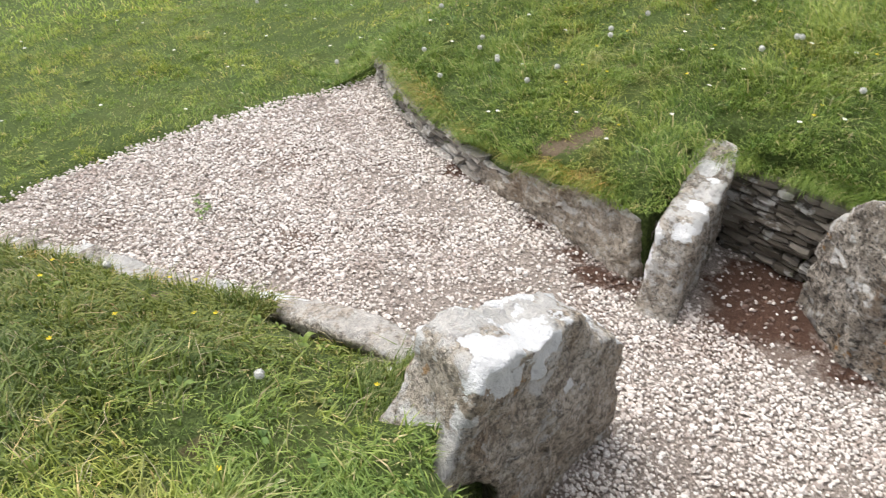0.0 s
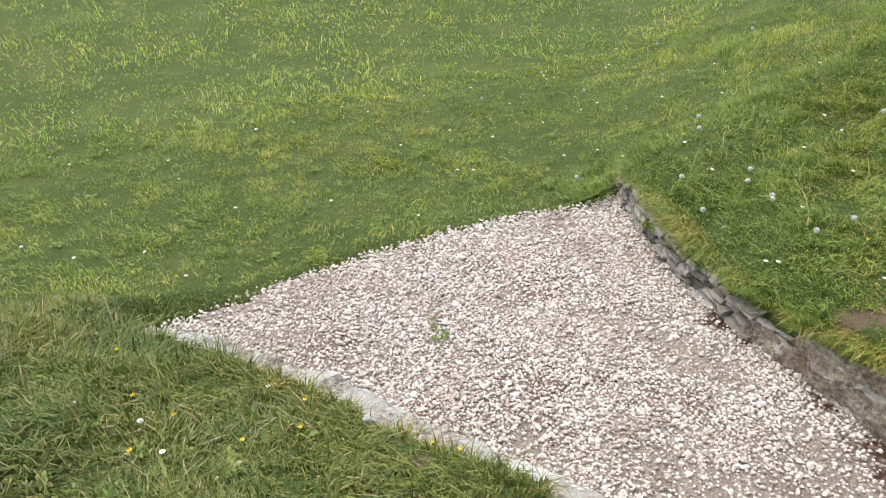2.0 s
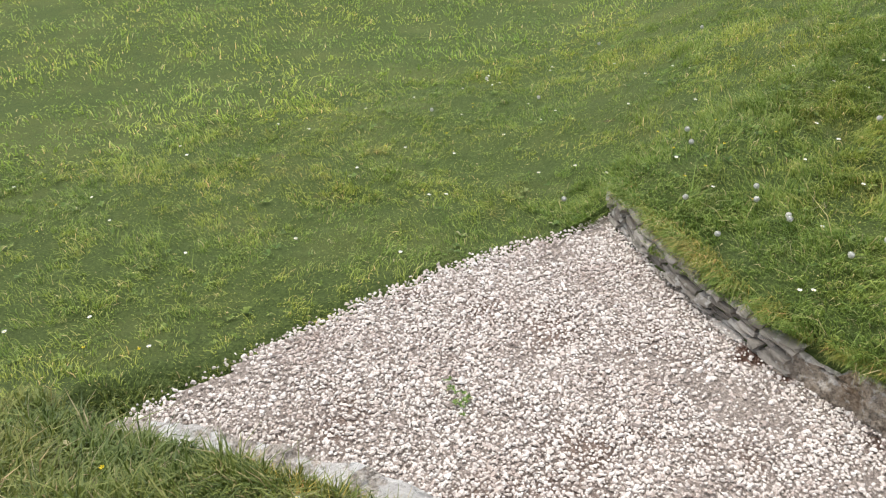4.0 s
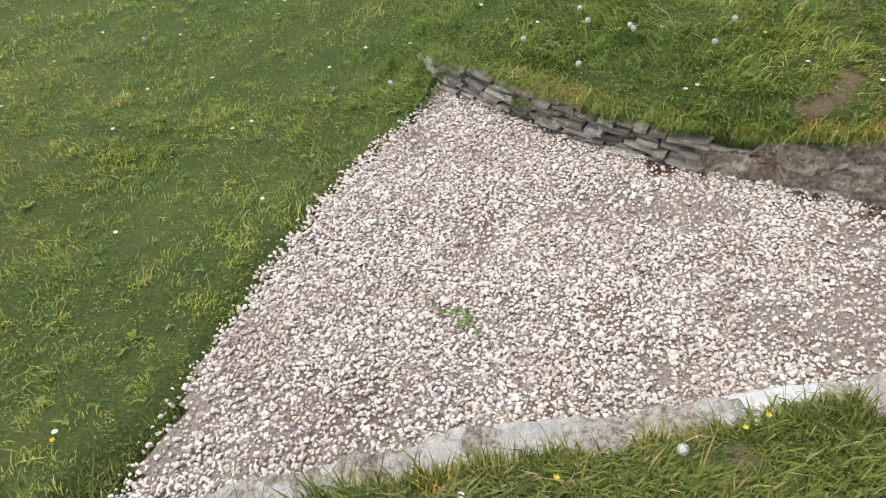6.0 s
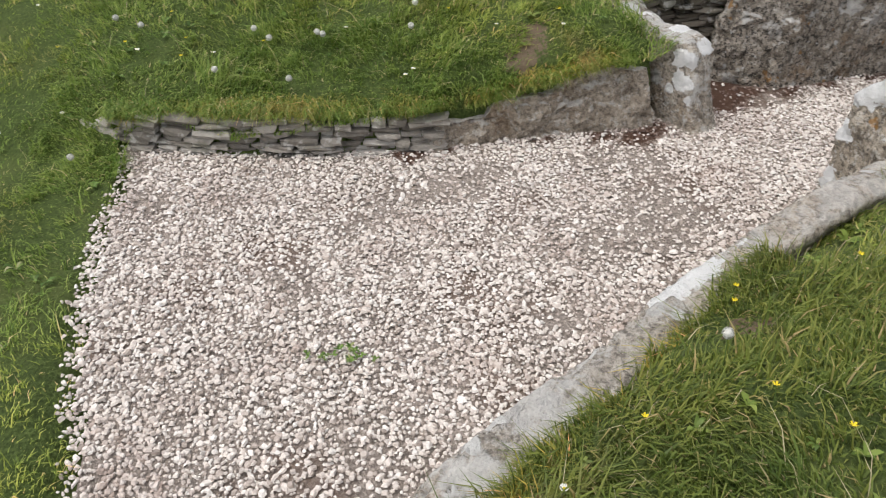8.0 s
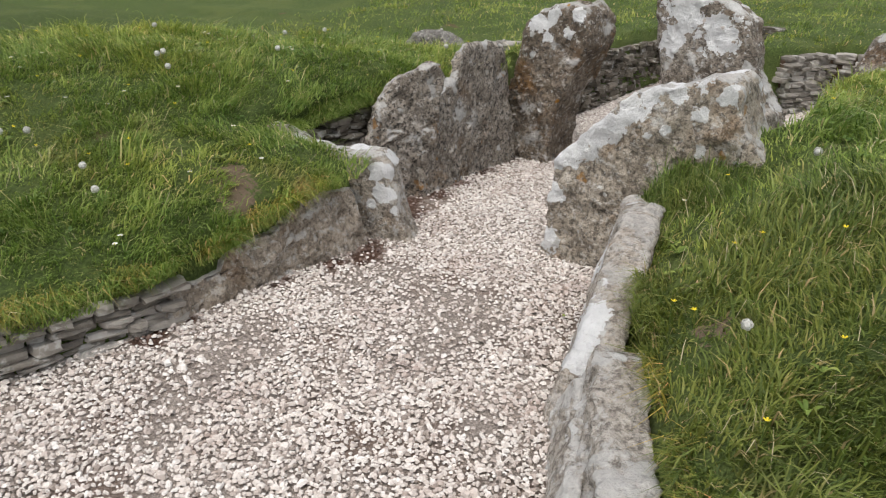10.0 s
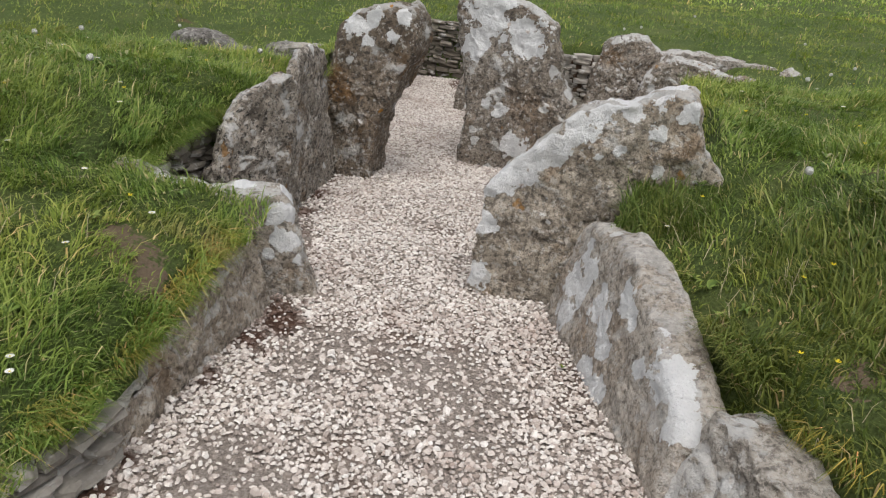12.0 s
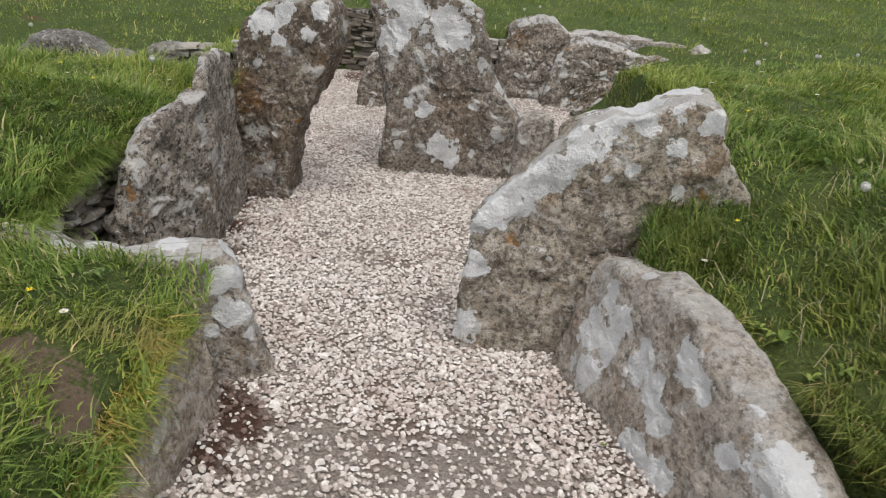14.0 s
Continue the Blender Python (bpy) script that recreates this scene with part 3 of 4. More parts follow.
PORTAL_R = stone_material("portal_limestone_lichened", (0.32, 0.27, 0.21), (0.53, 0.465, 0.38), (0.67, 0.61, 0.525), crust=0.4, specks=0.85, shift=0.0, ochre=0.55, patches=[(0.36, 0.22, 0.55, 0.09), (0.43, 0.22, 0.60, 0.09), (0.50, 0.22, 0.67, 0.10), (0.59, 0.22, 0.74, 0.095), (0.68, 0.22, 0.83, 0.105), (0.77, 0.22, 0.91, 0.09), (0.88, 0.22, 0.96, 0.09), (0.99, 0.22, 1.02, 0.08), (1.02, 0.22, 0.85, 0.055), (1.13, 0.22, 0.95, 0.065), (1.21, 0.22, 0.9, 0.06), (0.86, 0.22, 0.76, 0.035), (0.79, 0.22, 0.72, 0.03), (0.31, 0.22, 0.34, 0.075), (0.31, 0.22, 0.10, 0.075), (0.85, 0.45, 1.0, 0.15), (1.05, 0.5, 0.98, 0.12), (1.00, 0.51, 0.91, 0.06), (0.87, 0.48, 0.83, 0.045), (1.14, 0.54, 0.98, 0.05), (0.69, 0.44, 0.61, 0.04)])
PORTAL_L = stone_material("portal_limestone_small", *PALE, crust=0.45, shift=2.0, ochre=0.3, specks=0.8, patches=[(-0.44, -0.17, 0.40, 0.07), (-0.52, -0.21, 0.37, 0.06), (-0.48, -0.19, 0.27, 0.075), (-0.54, -0.21, 0.20, 0.035), (-0.42, -0.16, 0.17, 0.04), (-0.36, -0.14, 0.26, 0.03), (-0.40, -0.15, 0.31, 0.035), (-0.50, -0.04, 0.47, 0.08), (-0.68, -0.12, 0.48, 0.06), (-0.90, -0.22, 0.55, 0.08), (-0.42, 0.02, 0.30, 0.05), (-0.41, -0.03, 0.20, 0.03)])
SIDE = stone_material("passage_limestone", (0.22, 0.19, 0.155), (0.43, 0.38, 0.32), (0.60, 0.55, 0.49), crust=0.4, shift=4.0, ochre=0.5, specks=1.25)
TALL_L = stone_material("leaning_limestone", *BROWN, crust=0.3, shift=6.0, ochre=0.9, patches=[(-0.95, 2.08, 0.98, 0.09), (-0.82, 2.08, 1.03, 0.08), (-0.86, 2.08, 0.88, 0.05), (-0.68, 2.08, 0.92, 0.055), (-0.62, 2.08, 1.06, 0.06)])
TALL_R = stone_material("tall_limestone", *GREY, crust=0.62, shift=8.0, ochre=0.3, patches=[(-0.2, 3.0, 1.1, 0.2), (0.08, 3.0, 0.95, 0.2), (-0.3, 3.0, 0.85, 0.15), (0.1, 3.0, 0.1, 0.12), (-0.15, 3.0, 0.42, 0.06), (-0.05, 3.0, 0.36, 0.07)])
SLAB = stone_material("leaning_kerb_limestone", (0.36, 0.31, 0.255), (0.57, 0.51, 0.44), (0.71, 0.66, 0.59), crust=0.1, shift=0.0, ochre=0.3, specks=0.55, patches=SLAB_PATCHES)
KERB = stone_material("kerb_limestone", (0.30, 0.265, 0.225), (0.50, 0.455, 0.40), (0.68, 0.635, 0.575), crust=0.38, shift=11.0, ochre=0.12, specks=0.6)
LOW = stone_material("bank_slab_limestone", (0.30, 0.25, 0.195), (0.50, 0.43, 0.35), (0.66, 0.59, 0.50), crust=0.2, shift=13.0, ochre=0.5, specks=0.45)
REAR = stone_material("chamber_limestone", *GREY, crust=0.6, shift=15.0, ochre=0.6)

megalith("standing_stone", "broad lichen-crusted limestone portal stone with a sloping top", "standing stone", (0.0, 0.22), 0,
         [(0.31, -0.12), (0.305, 0.2), (0.30, 0.42), (0.30, 0.53), (0.42, 0.63), (0.55, 0.74), (0.64, 0.88), (0.74, 0.925), (0.90, 0.96), (1.0, 1.01), (1.12, 1.015), (1.18, 0.985), (1.205, 0.88), (1.235, 0.78), (1.31, 0.67), (1.26, 0.59), (1.12, 0.52), (1.0, 0.3), (0.98, -0.12)], 0.33, PORTAL_R, 2, 1, 0.022, 0.028, taper=0.4)
megalith("standing_stone", "low pale limestone portal stone beside the grass bank", "standing stone", (-0.45, 0.045), 203,
         [(-0.02, -0.12), (-0.01, 0.06), (0.05, 0.26), (0.095, 0.40), (0.155, 0.455), (0.28, 0.465), (0.42, 0.465), (0.58, 0.49), (0.72, 0.56), (0.80, 0.57), (0.84, 0.48), (0.86, -0.12)], 0.19, PORTAL_L, 0, 2, 0.018, 0.045)
megalith("standing_stone", "grey speckled limestone orthostat with a rounded top", "standing stone", (-1.06, 0.30), 62,
         [(0.02, -0.12), (0.02, 0.3), (0.05, 0.44), (0.10, 0.58), (0.19, 0.69), (0.32, 0.78), (0.44, 0.84), (0.51, 0.77), (0.50, 0.3), (0.45, 0.3), (0.42, -0.12)], 0.11, SIDE, 0, 3, 0.022, 0.035)
megalith("standing_stone", "long brown limestone slab lining the passage", "standing stone", (-0.865, 0.68), 97,
         [(0.0, -0.14), (0.0, 0.35), (0.08, 0.56), (0.3, 0.66), (0.44, 0.72), (0.52, 0.83), (0.64, 0.88), (0.95, 0.86), (1.14, 0.82), (1.24, 0.45), (1.3, -0.14)], 0.065, SIDE, 3, 4, 0.02, 0.03)
megalith("standing_stone", "tall leaning brown orthostat with white lichen crown", "standing stone", (0.0, 2.08), 0,
         [(-1.34, -0.2), (-1.3, 0.1), (-1.22, 0.45), (-1.06, 0.93), (-0.96, 1.07), (-0.76, 1.13), (-0.58, 1.13), (-0.52, 0.98), (-0.51, 0.86), (-0.59, 0.70), (-0.73, 0.42), (-0.80, 0.05), (-0.81, -0.2)], 0.42, TALL_L, 0, 5, 0.024, 0.06)
megalith("standing_stone", "tall pale grey limestone orthostat with lichen discs", "standing stone", (0.0, 3.0), 0,
         [(-0.30, -0.25), (-0.33, 0.3), (-0.40, 0.75), (-0.47, 1.12), (-0.42, 1.3), (-0.28, 1.33), (-0.1, 1.24), (0.12, 1.16), (0.30, 1.05), (0.36, 0.85), (0.41, 0.64), (0.54, 0.45), (0.62, 0.28), (0.62, -0.25)], 0.28, TALL_R, 3, 6, 0.022, 0.05)
megalith("standing_stone", "weathered brown boulder with pale lichen discs", "standing stone", (0.0, 5.8), 0,
         [(0.45, -0.2), (0.53, 0.33), (0.63, 0.70), (0.78, 0.80), (1.02, 0.82), (1.2, 0.70), (1.36, 0.5), (1.4, -0.2)], 0.4, REAR, 4, 7, 0.03, 0.08)
megalith("standing_stone", "low weathered grey boulder sunk in the grass", "standing stone", (0.0, 5.45), 4,
         [(1.0, -0.1), (1.08, 0.36), (1.2, 0.58), (1.34, 0.68), (1.55, 0.64), (1.8, 0.58), (2.05, 0.55), (2.3, 0.5), (2.4, 0.35), (2.3, -0.1)], 0.35, REAR, 6, 8, 0.03, 0.07)
megalith("standing_stone", "small dark lichened stone at the end of the passage", "standing stone", (-0.80, 4.95), 0,
         [(0.0, -0.2), (0.0, 0.1), (0.06, 0.34), (0.14, 0.46), (0.24, 0.42), (0.26, -0.2)], 0.2, REAR, 0, 9, 0.018, 0.05)
megalith("standing_stone", "short pale upright stone with vertical flutes", "standing stone", (0.56, 2.2), 4,
         [(0.0, -0.2), (0.0, 0.3), (0.02, 0.53), (0.12, 0.55), (0.22, 0.52), (0.24, 0.2), (0.24, -0.2)], 0.16, KERB, 0, 10, 0.014, 0.035)
megalith("leaning_slab", "wide leaning limestone slab with bright white lichen discs", "stone slab", (0.645, 0.15), -70,
         [(0.03, -0.12), (0.03, 0.25), (0.04, 0.43), (0.13, 0.48), (0.4, 0.51), (0.7, 0.49), (0.95, 0.40), (1.15, 0.32), (1.28, 0.26), (1.36, 0.18), (1.37, -0.12)], 0.18, SLAB, 13, 11, 0.014, 0.05)
megalith("bank_slab", "long earthy limestone slab retaining the turf bank", "stone slab", (-0.452, -1.53), 92.5,
         [(0.0, -0.12), (0.0, 0.13), (0.12, 0.15), (0.26, 0.14), (0.36, 0.21), (0.6, 0.25), (0.72, 0.32), (0.9, 0.35), (1.13, 0.34), (1.20, 0.24), (1.21, -0.12)], 0.16, LOW, 5, 12, 0.024, 0.014)
FALLEN = stone_material("fallen_limestone", (0.13, 0.12, 0.11), (0.26, 0.245, 0.225), (0.40, 0.385, 0.36), crust=-0.2, shift=17.0, ochre=0.1)
megalith("fallen_stone", "long grey fallen stone lying on the grass bank", "stone", (-2.72, 2.55, 0.36), 3,
         [(0.0, -0.1), (0.02, 0.22), (0.12, 0.35), (0.26, 0.39), (0.42, 0.36), (0.56, 0.29), (0.72, 0.27), (0.84, 0.2), (0.88, -0.1)], 0.3, FALLEN, 8, 13, 0.02, 0.06)
megalith("fallen_stone", "flat broken stone half buried at the chamber edge", "stone", (-1.92, 2.7, 0.40), 2,
         [(0.0, -0.1), (0.02, 0.26), (0.14, 0.31), (0.26, 0.27), (0.32, 0.18), (0.34, -0.1)], 0.25, FALLEN, 6, 14, 0.02, 0.05)
megalith("ledge_stone", "thin pale slab edging the far grass bank", "stone", (1.2, 6.15, 0.45), -3,
         [(0.0, -0.1), (0.02, 0.2), (0.4, 0.24), (0.9, 0.2), (1.3, 0.17), (1.34, -0.1)], 0.3, KERB, 5, 15, 0.02, 0.03)
megalith("ledge_stone", "small whitish stone in the far grass", "stone", (2.42, 5.75, 0.40), 8,
         [(0.0, -0.1), (0.02, 0.16), (0.12, 0.25), (0.24, 0.2), (0.27, -0.1)], 0.2, KERB, 5, 16, 0.02, 0.05)

# the broken kerb along the lower edge of the gravel: three long stones that sink towards the field
KERB_RUN = [(1.13, -1.10, 0.30), (1.57, -1.86, 0.25), (2.06, -2.52, 0.18), (2.76, -3.04, 0.13)]
for i, ((ax, ay, az), (bx, by, bz)) in enumerate(zip(KERB_RUN, KERB_RUN[1:])):
    w = math.hypot(bx - ax, by - ay) + 0.05
    k = random.Random(44 + i)
    way = math.degrees(math.atan2(by - ay, bx - ax))
    crest = [(w * q, (az + (bz - az) * q) * k.uniform(0.90, 1.05)) for q in (0.04, 0.16, 0.3, 0.42, 0.55, 0.68, 0.82, 0.95)]
    megalith("kerb_stone", "long broken pale limestone kerb stone edging the gravel", "kerb stone", (ax, ay), way,
             [(0.0, -0.12), (0.0, az * 0.7)] + crest + [(w, bz * 0.7), (w, -0.12)], 0.17, KERB, 21, 20 + i, 0.022, 0.014, 176, "kerb stones of the gravel")
    # thin plates split off the face, one before the other
    for j in range((4, 2, 0)[i]):
        u = w * (0.03 + 0.24 * j)
        cx, cy = ax + (bx - ax) * u / w + math.sin(radians(way)) * 0.03, ay + (by - ay) * u / w - math.cos(radians(way)) * 0.03
        q, rise = k.uniform(0.16, 0.28), az * k.uniform(0.45, 0.8)
        megalith("kerb_plate", "thin grey plate of limestone split from the kerb", "stone plate", (cx, cy), way + k.uniform(-6, 6),
                 [(0.0, -0.1), (0.01, rise * 0.7), (q * 0.3, rise), (q * 0.7, rise * 0.85), (q, rise * 0.5), (q * 1.02, -0.1)], 0.05, KERB, 22, 30 + i * 4 + j, 0.012, 0.012, 64, "split plates of the kerb")

# ---- grass ----
LEAF_TIP = np.array([[0, 1, 2], [1, 3, 2], [2, 3, 4]])


def blades(x, y, z, height, width, lean, droop, swing=None):
    """Blades of two bends, rooted at x, y, z, combed by a slowly turning lay of the grass."""
    n = len(x)
    lay = 3.2 * R4(x + 7, y, 0.55) + 1.6 * R3(x, y + 4, 0.2)
    swing = lay + rng.normal(0, 0.95, n) if swing is None else swing
    a = swing + np.pi / 2 + rng.normal(0, 0.5, n)
    ux, uy = np.cos(a) * width / 2, np.sin(a) * width / 2
    lx, ly = np.cos(swing) * lean * height, np.sin(swing) * lean * height
    v = np.empty((n, 5, 3))
    for i, (side, up, out) in enumerate(((-1, 0, 0), (1, 0, 0), (-0.8, 0.62, 0.34), (0.8, 0.62, 0.34), (0, 1, 1))):
        v[:, i, 0] = x + ux * side + lx * out
        v[:, i, 1] = y + uy * side + ly * out
        v[:, i, 2] = z + height * up * (1 - (droop if up == 1 else 0))
    f = (LEAF_TIP[None] + (np.arange(n) * 5)[:, None, None]).reshape(-1, 3)
    return v.reshape(-1, 3), f


def covered(x, y, margin=0.0):
    """Under a standing stone."""
    hit = np.zeros(len(x), bool)
    for fx, fy, h, u0, u1, thick, slope in FOOTPRINTS:
        u = (x - fx) * math.cos(h) + (y - fy) * math.sin(h)
        v = -(x - fx) * math.sin(h) + (y - fy) * math.cos(h)
        hit |= (thick > 0.165) & (fx > -3) & (u > u0 - margin) & (u < u1 + margin) & (v > -margin + 0.3 * slope) & (v < thick * 0.6 + margin + 0.3 * slope)
    return hit


SCARS = [(-0.70, -0.98, 0.085), (-0.60, -1.05, 0.065), (-0.79, -0.92, 0.05), (-1.02, -0.24, 0.075), (1.62, -1.02, 0.05)]


def build_grass(name, label, box, count, tall, width, near=0.03, flop=1.0, tufted=1.0, material=None):
    x, y = rng.uniform(box[0], box[1], count), rng.uniform(box[2], box[3], count)
    # a third of the blades gather in tufts
    heads = max(1, count // 60)
    tx, ty = rng.uniform(box[0], box[1], heads), rng.uniform(box[2], box[3], heads)
    third = int(count // 3 * tufted)
    k = rng.integers(0, heads, third)
    x[:third], y[:third] = tx[k] + rng.normal(0, 0.022, third), ty[k] + rng.normal(0, 0.022, third)
    tuft = np.zeros(count)
    tuft[:third] = 0.1 + 1.1 * rng.uniform(size=heads)[k] ** 2
    z, d, bank = ground_height(x, y)
    clump = R1(x, y, 0.31) * 0.5 + R2(x + 5, y, 0.13) * 0.75 + tuft
    edge = near + 0.02 * R2(x, y, 0.11)
    keep = (d > edge + 0.05 * (x > 0.6) * (y < 0.1) * (y > -2.8)) & ~covered(x, y, -0.02) & (rng.uniform(size=count) < 0.88 + 0.5 * clump)
    rim = np.minimum(np.minimum(x - box[0], box[1] - x), np.minimum(y - box[2], box[3] - y))
    keep &= (rng.uniform(size=count) < rim / 0.6) | (d < 0.5)
    for sx, sy, sr in SCARS:
        keep &= (np.hypot(x - sx, y - sy) > sr * (1.15 + 1.0 * R3(x, y, 0.06))) | (rng.uniform(size=count) < 0.3)
    x, y, d, bank, clump = x[keep], y[keep], d[keep], bank[keep], clump[keep]
    n = len(x)
    z = np.where((d < 0.1) & (x < -0.2), bank, z[keep]) - 0.012
    long = np.maximum(0.55, 1 + 0.7 * clump) * rng.lognormal(0, 0.42, n)
    h = np.clip(tall(x, y) * long, 0.012, 0.2)
    v, f = blades(x, y, z, h, width * rng.uniform(0.55, 1.4, n), rng.uniform(0.2, 1.4, n) * flop, rng.uniform(0, 0.45, n))
    ob = bulk_mesh(name, v, f, material or GRASS)
    tagged(ob, label, "grass", kind="stuff")


def rich(x, y):
    return 0.038 + 0.016 * R4(x, y, 0.6)


def lawn(x, y):
    return 0.027 + 0.008 * R4(x, y, 0.8)


build_grass("bank_grass", "lush rough grass on the bank behind the kerb", (0.8, 4.5, -3.05, 0.1), 210000, rich, 0.0066, 0.03, 1.15, 1.0, DEEP_GREEN)
build_grass("bank_grass", "bright green grass beside the passage stones", (0.8, 4.5, -0.5, 3.2), 150000, lambda x, y: 0.033 + 0.014 * R4(x, y, 0.5), 0.0062, 0.03, 1.3, 1.0, GRASS)
build_grass("bank_grass", "rough green grass on the turf bank above the dry wall", (-3.6, -0.4, -3.6, 2.7), 235000, lambda x, y: 0.033 + 0.013 * R4(x, y, 0.5), 0.0056, -0.015, 1.3)
build_grass("lawn_grass", "short mown grass of the field beyond the gravel", (-4.8, 4.8, -7.2, -2.95), 180000, lawn, 0.005, -0.01, material=LAWN)
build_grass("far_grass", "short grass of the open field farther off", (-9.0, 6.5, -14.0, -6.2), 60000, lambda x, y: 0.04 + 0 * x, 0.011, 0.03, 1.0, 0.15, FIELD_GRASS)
build_grass("far_grass", "grass around the open burial chambers", (-6.5, 7.5, 1.8, 12.5), 95000, lambda x, y: 0.036 + 0 * x, 0.009, 0.03, 1.0, 0.4)
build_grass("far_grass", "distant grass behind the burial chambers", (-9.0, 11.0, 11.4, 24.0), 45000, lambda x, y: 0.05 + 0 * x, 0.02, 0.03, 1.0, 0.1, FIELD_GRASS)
# The deeper green paints in the shade that the overhang casts on this tuft.
build_grass("long_grass", "long grass under the portal stone overhang, with its shade in the colour", (0.92, 1.36, -0.12, 0.24), 4200, lambda x, y: 0.055 + 0 * x, 0.005, 0.03, 1.0, 0.6, DEEP_GREEN)


def build_fringe(name, label, line, tufts, back, tops, material, reach=1.0):
    """Tufts that hang over the edge of a wall or slab. line: the edge; back: sign of the side on which the bank lies; tops: the height of the edge from end to end."""
    run = np.array(line, float)
    cut = np.concatenate([[0], np.cumsum(np.hypot(*np.diff(run, axis=0).T))])
    at = rng.uniform(0, cut[-1], tufts)
    bushy = 0.5 + 0.5 * np.sin(at * 9.0 + 1.5 * np.sin(at * 4.1)) + rng.normal(0, 0.15, tufts)
    at = at[bushy > 0.25]
    k = np.repeat(np.arange(len(at)), 34)
    u = np.clip(at[k] + rng.normal(0, 0.022, k.size), 0, cut[-1])
    x, y = np.interp(u, cut, run[:, 0]), np.interp(u, cut, run[:, 1])
    ahead = np.clip(u + 0.02, 0, cut[-1]) , np.clip(u - 0.02, 0, cut[-1])
    way = np.arctan2(np.interp(ahead[0], cut, run[:, 1]) - np.interp(ahead[1], cut, run[:, 1]), np.interp(ahead[0], cut, run[:, 0]) - np.interp(ahead[1], cut, run[:, 0]))
    set_back = np.abs(rng.normal(0.05, 0.035, k.size)) + 0.01
    x, y = x - np.sin(way) * back * set_back, y + np.cos(way) * back * set_back
    z = np.interp(u, np.linspace(0, cut[-1], len(tops)), tops) + set_back * 0.2 - 0.015
    tall = rng.lognormal(math.log(0.055), 0.35, k.size) * rng.uniform(0.6, 1.5, len(at))[k]
    swing = way - back * np.pi / 2 + rng.normal(0, 0.75, k.size)
    v, f = blades(x, y, z, np.clip(tall, 0.015, 0.13), rng.uniform(0.003, 0.0065, k.size), rng.uniform(0.3, 1.5, k.size) * reach, rng.uniform(0.1, 1.1, k.size), swing)
    tagged(bulk_mesh(name, v, f, material), label, "grass", kind="stuff")


build_fringe("overhanging_grass", "tufts of grass hanging over the wall and bank slab", [(-0.76, -3.16), (-0.64, -2.78), (-0.55, -2.40), (-0.50, -2.05), (-0.49, -1.53), (-0.50, -0.9), (-0.55, -0.40)], 460, 1, [0.17, 0.20, 0.20, 0.19, 0.20, 0.30, 0.39], GRASS)
build_fringe("overhanging_grass", "long grass leaning over the broken kerb stones", [(1.42, -1.10), (1.61, -1.41), (1.85, -1.81), (2.09, -2.17), (2.35, -2.49), (2.71, -2.80)], 260, 1, [0.31, 0.29, 0.26, 0.22, 0.18, 0.12], DEEP_GREEN, 0.8)
build_fringe("overhanging_grass", "grass spilling between the leaning slab and the kerb", [(1.22, -0.72), (1.30, -0.92), (1.40, -1.12)], 45, 1, [0.41, 0.37, 0.32], DEEP_GREEN, 1.0)
build_fringe("overhanging_grass", "grass hanging over the side chamber wall", [(-1.07, -0.40), (-1.13, 0.0), (-1.18, 0.3), (-1.15, 0.62)], 400, 1, [0.46, 0.50, 0.54, 0.58], GRASS, 1.0)


DRY = grass_material("withered_blades", (1.9, 1.2, 1.1))
build_fringe("withered_grass", "dry brownish grass matted along the top of the wall", [(-0.80, -3.14), (-0.66, -2.78), (-0.57, -2.40), (-0.52, -2.05), (-0.51, -1.53), (-0.53, -0.9), (-0.57, -0.45)], 300, 1, [0.13, 0.19, 0.20, 0.20, 0.21, 0.31, 0.39], DRY, 1.2)
build_fringe("withered_grass", "dry brownish grass matted behind the kerb stones", [(1.44, -1.08), (1.64, -1.39), (1.88, -1.79), (2.12, -2.15), (2.38, -2.46)], 70, 1, [0.31, 0.29, 0.26, 0.22, 0.18], DRY, 1.0)


def leaf_strip(length, width, rise, bend):
    """A leaf of four quads along +x, arched."""
    t = np.linspace(0, 1, 5)
    mid = np.stack([t * length, 0 * t, rise * np.sin(t * math.pi * bend)], -1)
    half = width / 2 * np.sin(np.clip(t * 0.9 + 0.1, 0, 1) * math.pi) ** 0.7
    half[-1] = 0.0005
    side = np.stack([0 * t, half, 0.15 * half], -1)
    v = np.concatenate([mid - side, mid + side * np.array([1, 1, 1])])
    f = np.array([(i, i + 1, i + 6, i + 5) for i in range(4)])
    return v, f


def build_weeds(name, label, spots, material, size):
    """Rosettes of broad leaves between the grass."""
    vs, fs, base = [], [], 0
    for x, y, k in spots:
        z, d, _ = (float(q[0]) for q in ground_height(np.array([x]), np.array([y])))
        z = float(gravel_height(x, y)) + 0.012 if d < 0 else z
        for i in range(int(rng.integers(5, 10))):
            L = size * k * rng.uniform(0.6, 1.2)
            v, f = leaf_strip(L, L * rng.uniform(0.28, 0.45), L * rng.uniform(0.25, 0.6), rng.uniform(0.55, 0.9))
            a = rng.uniform(0, 2 * np.pi)
            c, s_ = math.cos(a), math.sin(a)
            vs.append(np.stack([x + v[:, 0] * c - v[:, 1] * s_, y + v[:, 0] * s_ + v[:, 1] * c, z + 0.012 + v[:, 2]], -1))
            fs.append(f + base)
            base += len(v)
    ob = bulk_mesh(name, np.concatenate(vs), np.concatenate(fs), material, True)
    tagged(ob, label, "weeds", kind="stuff")


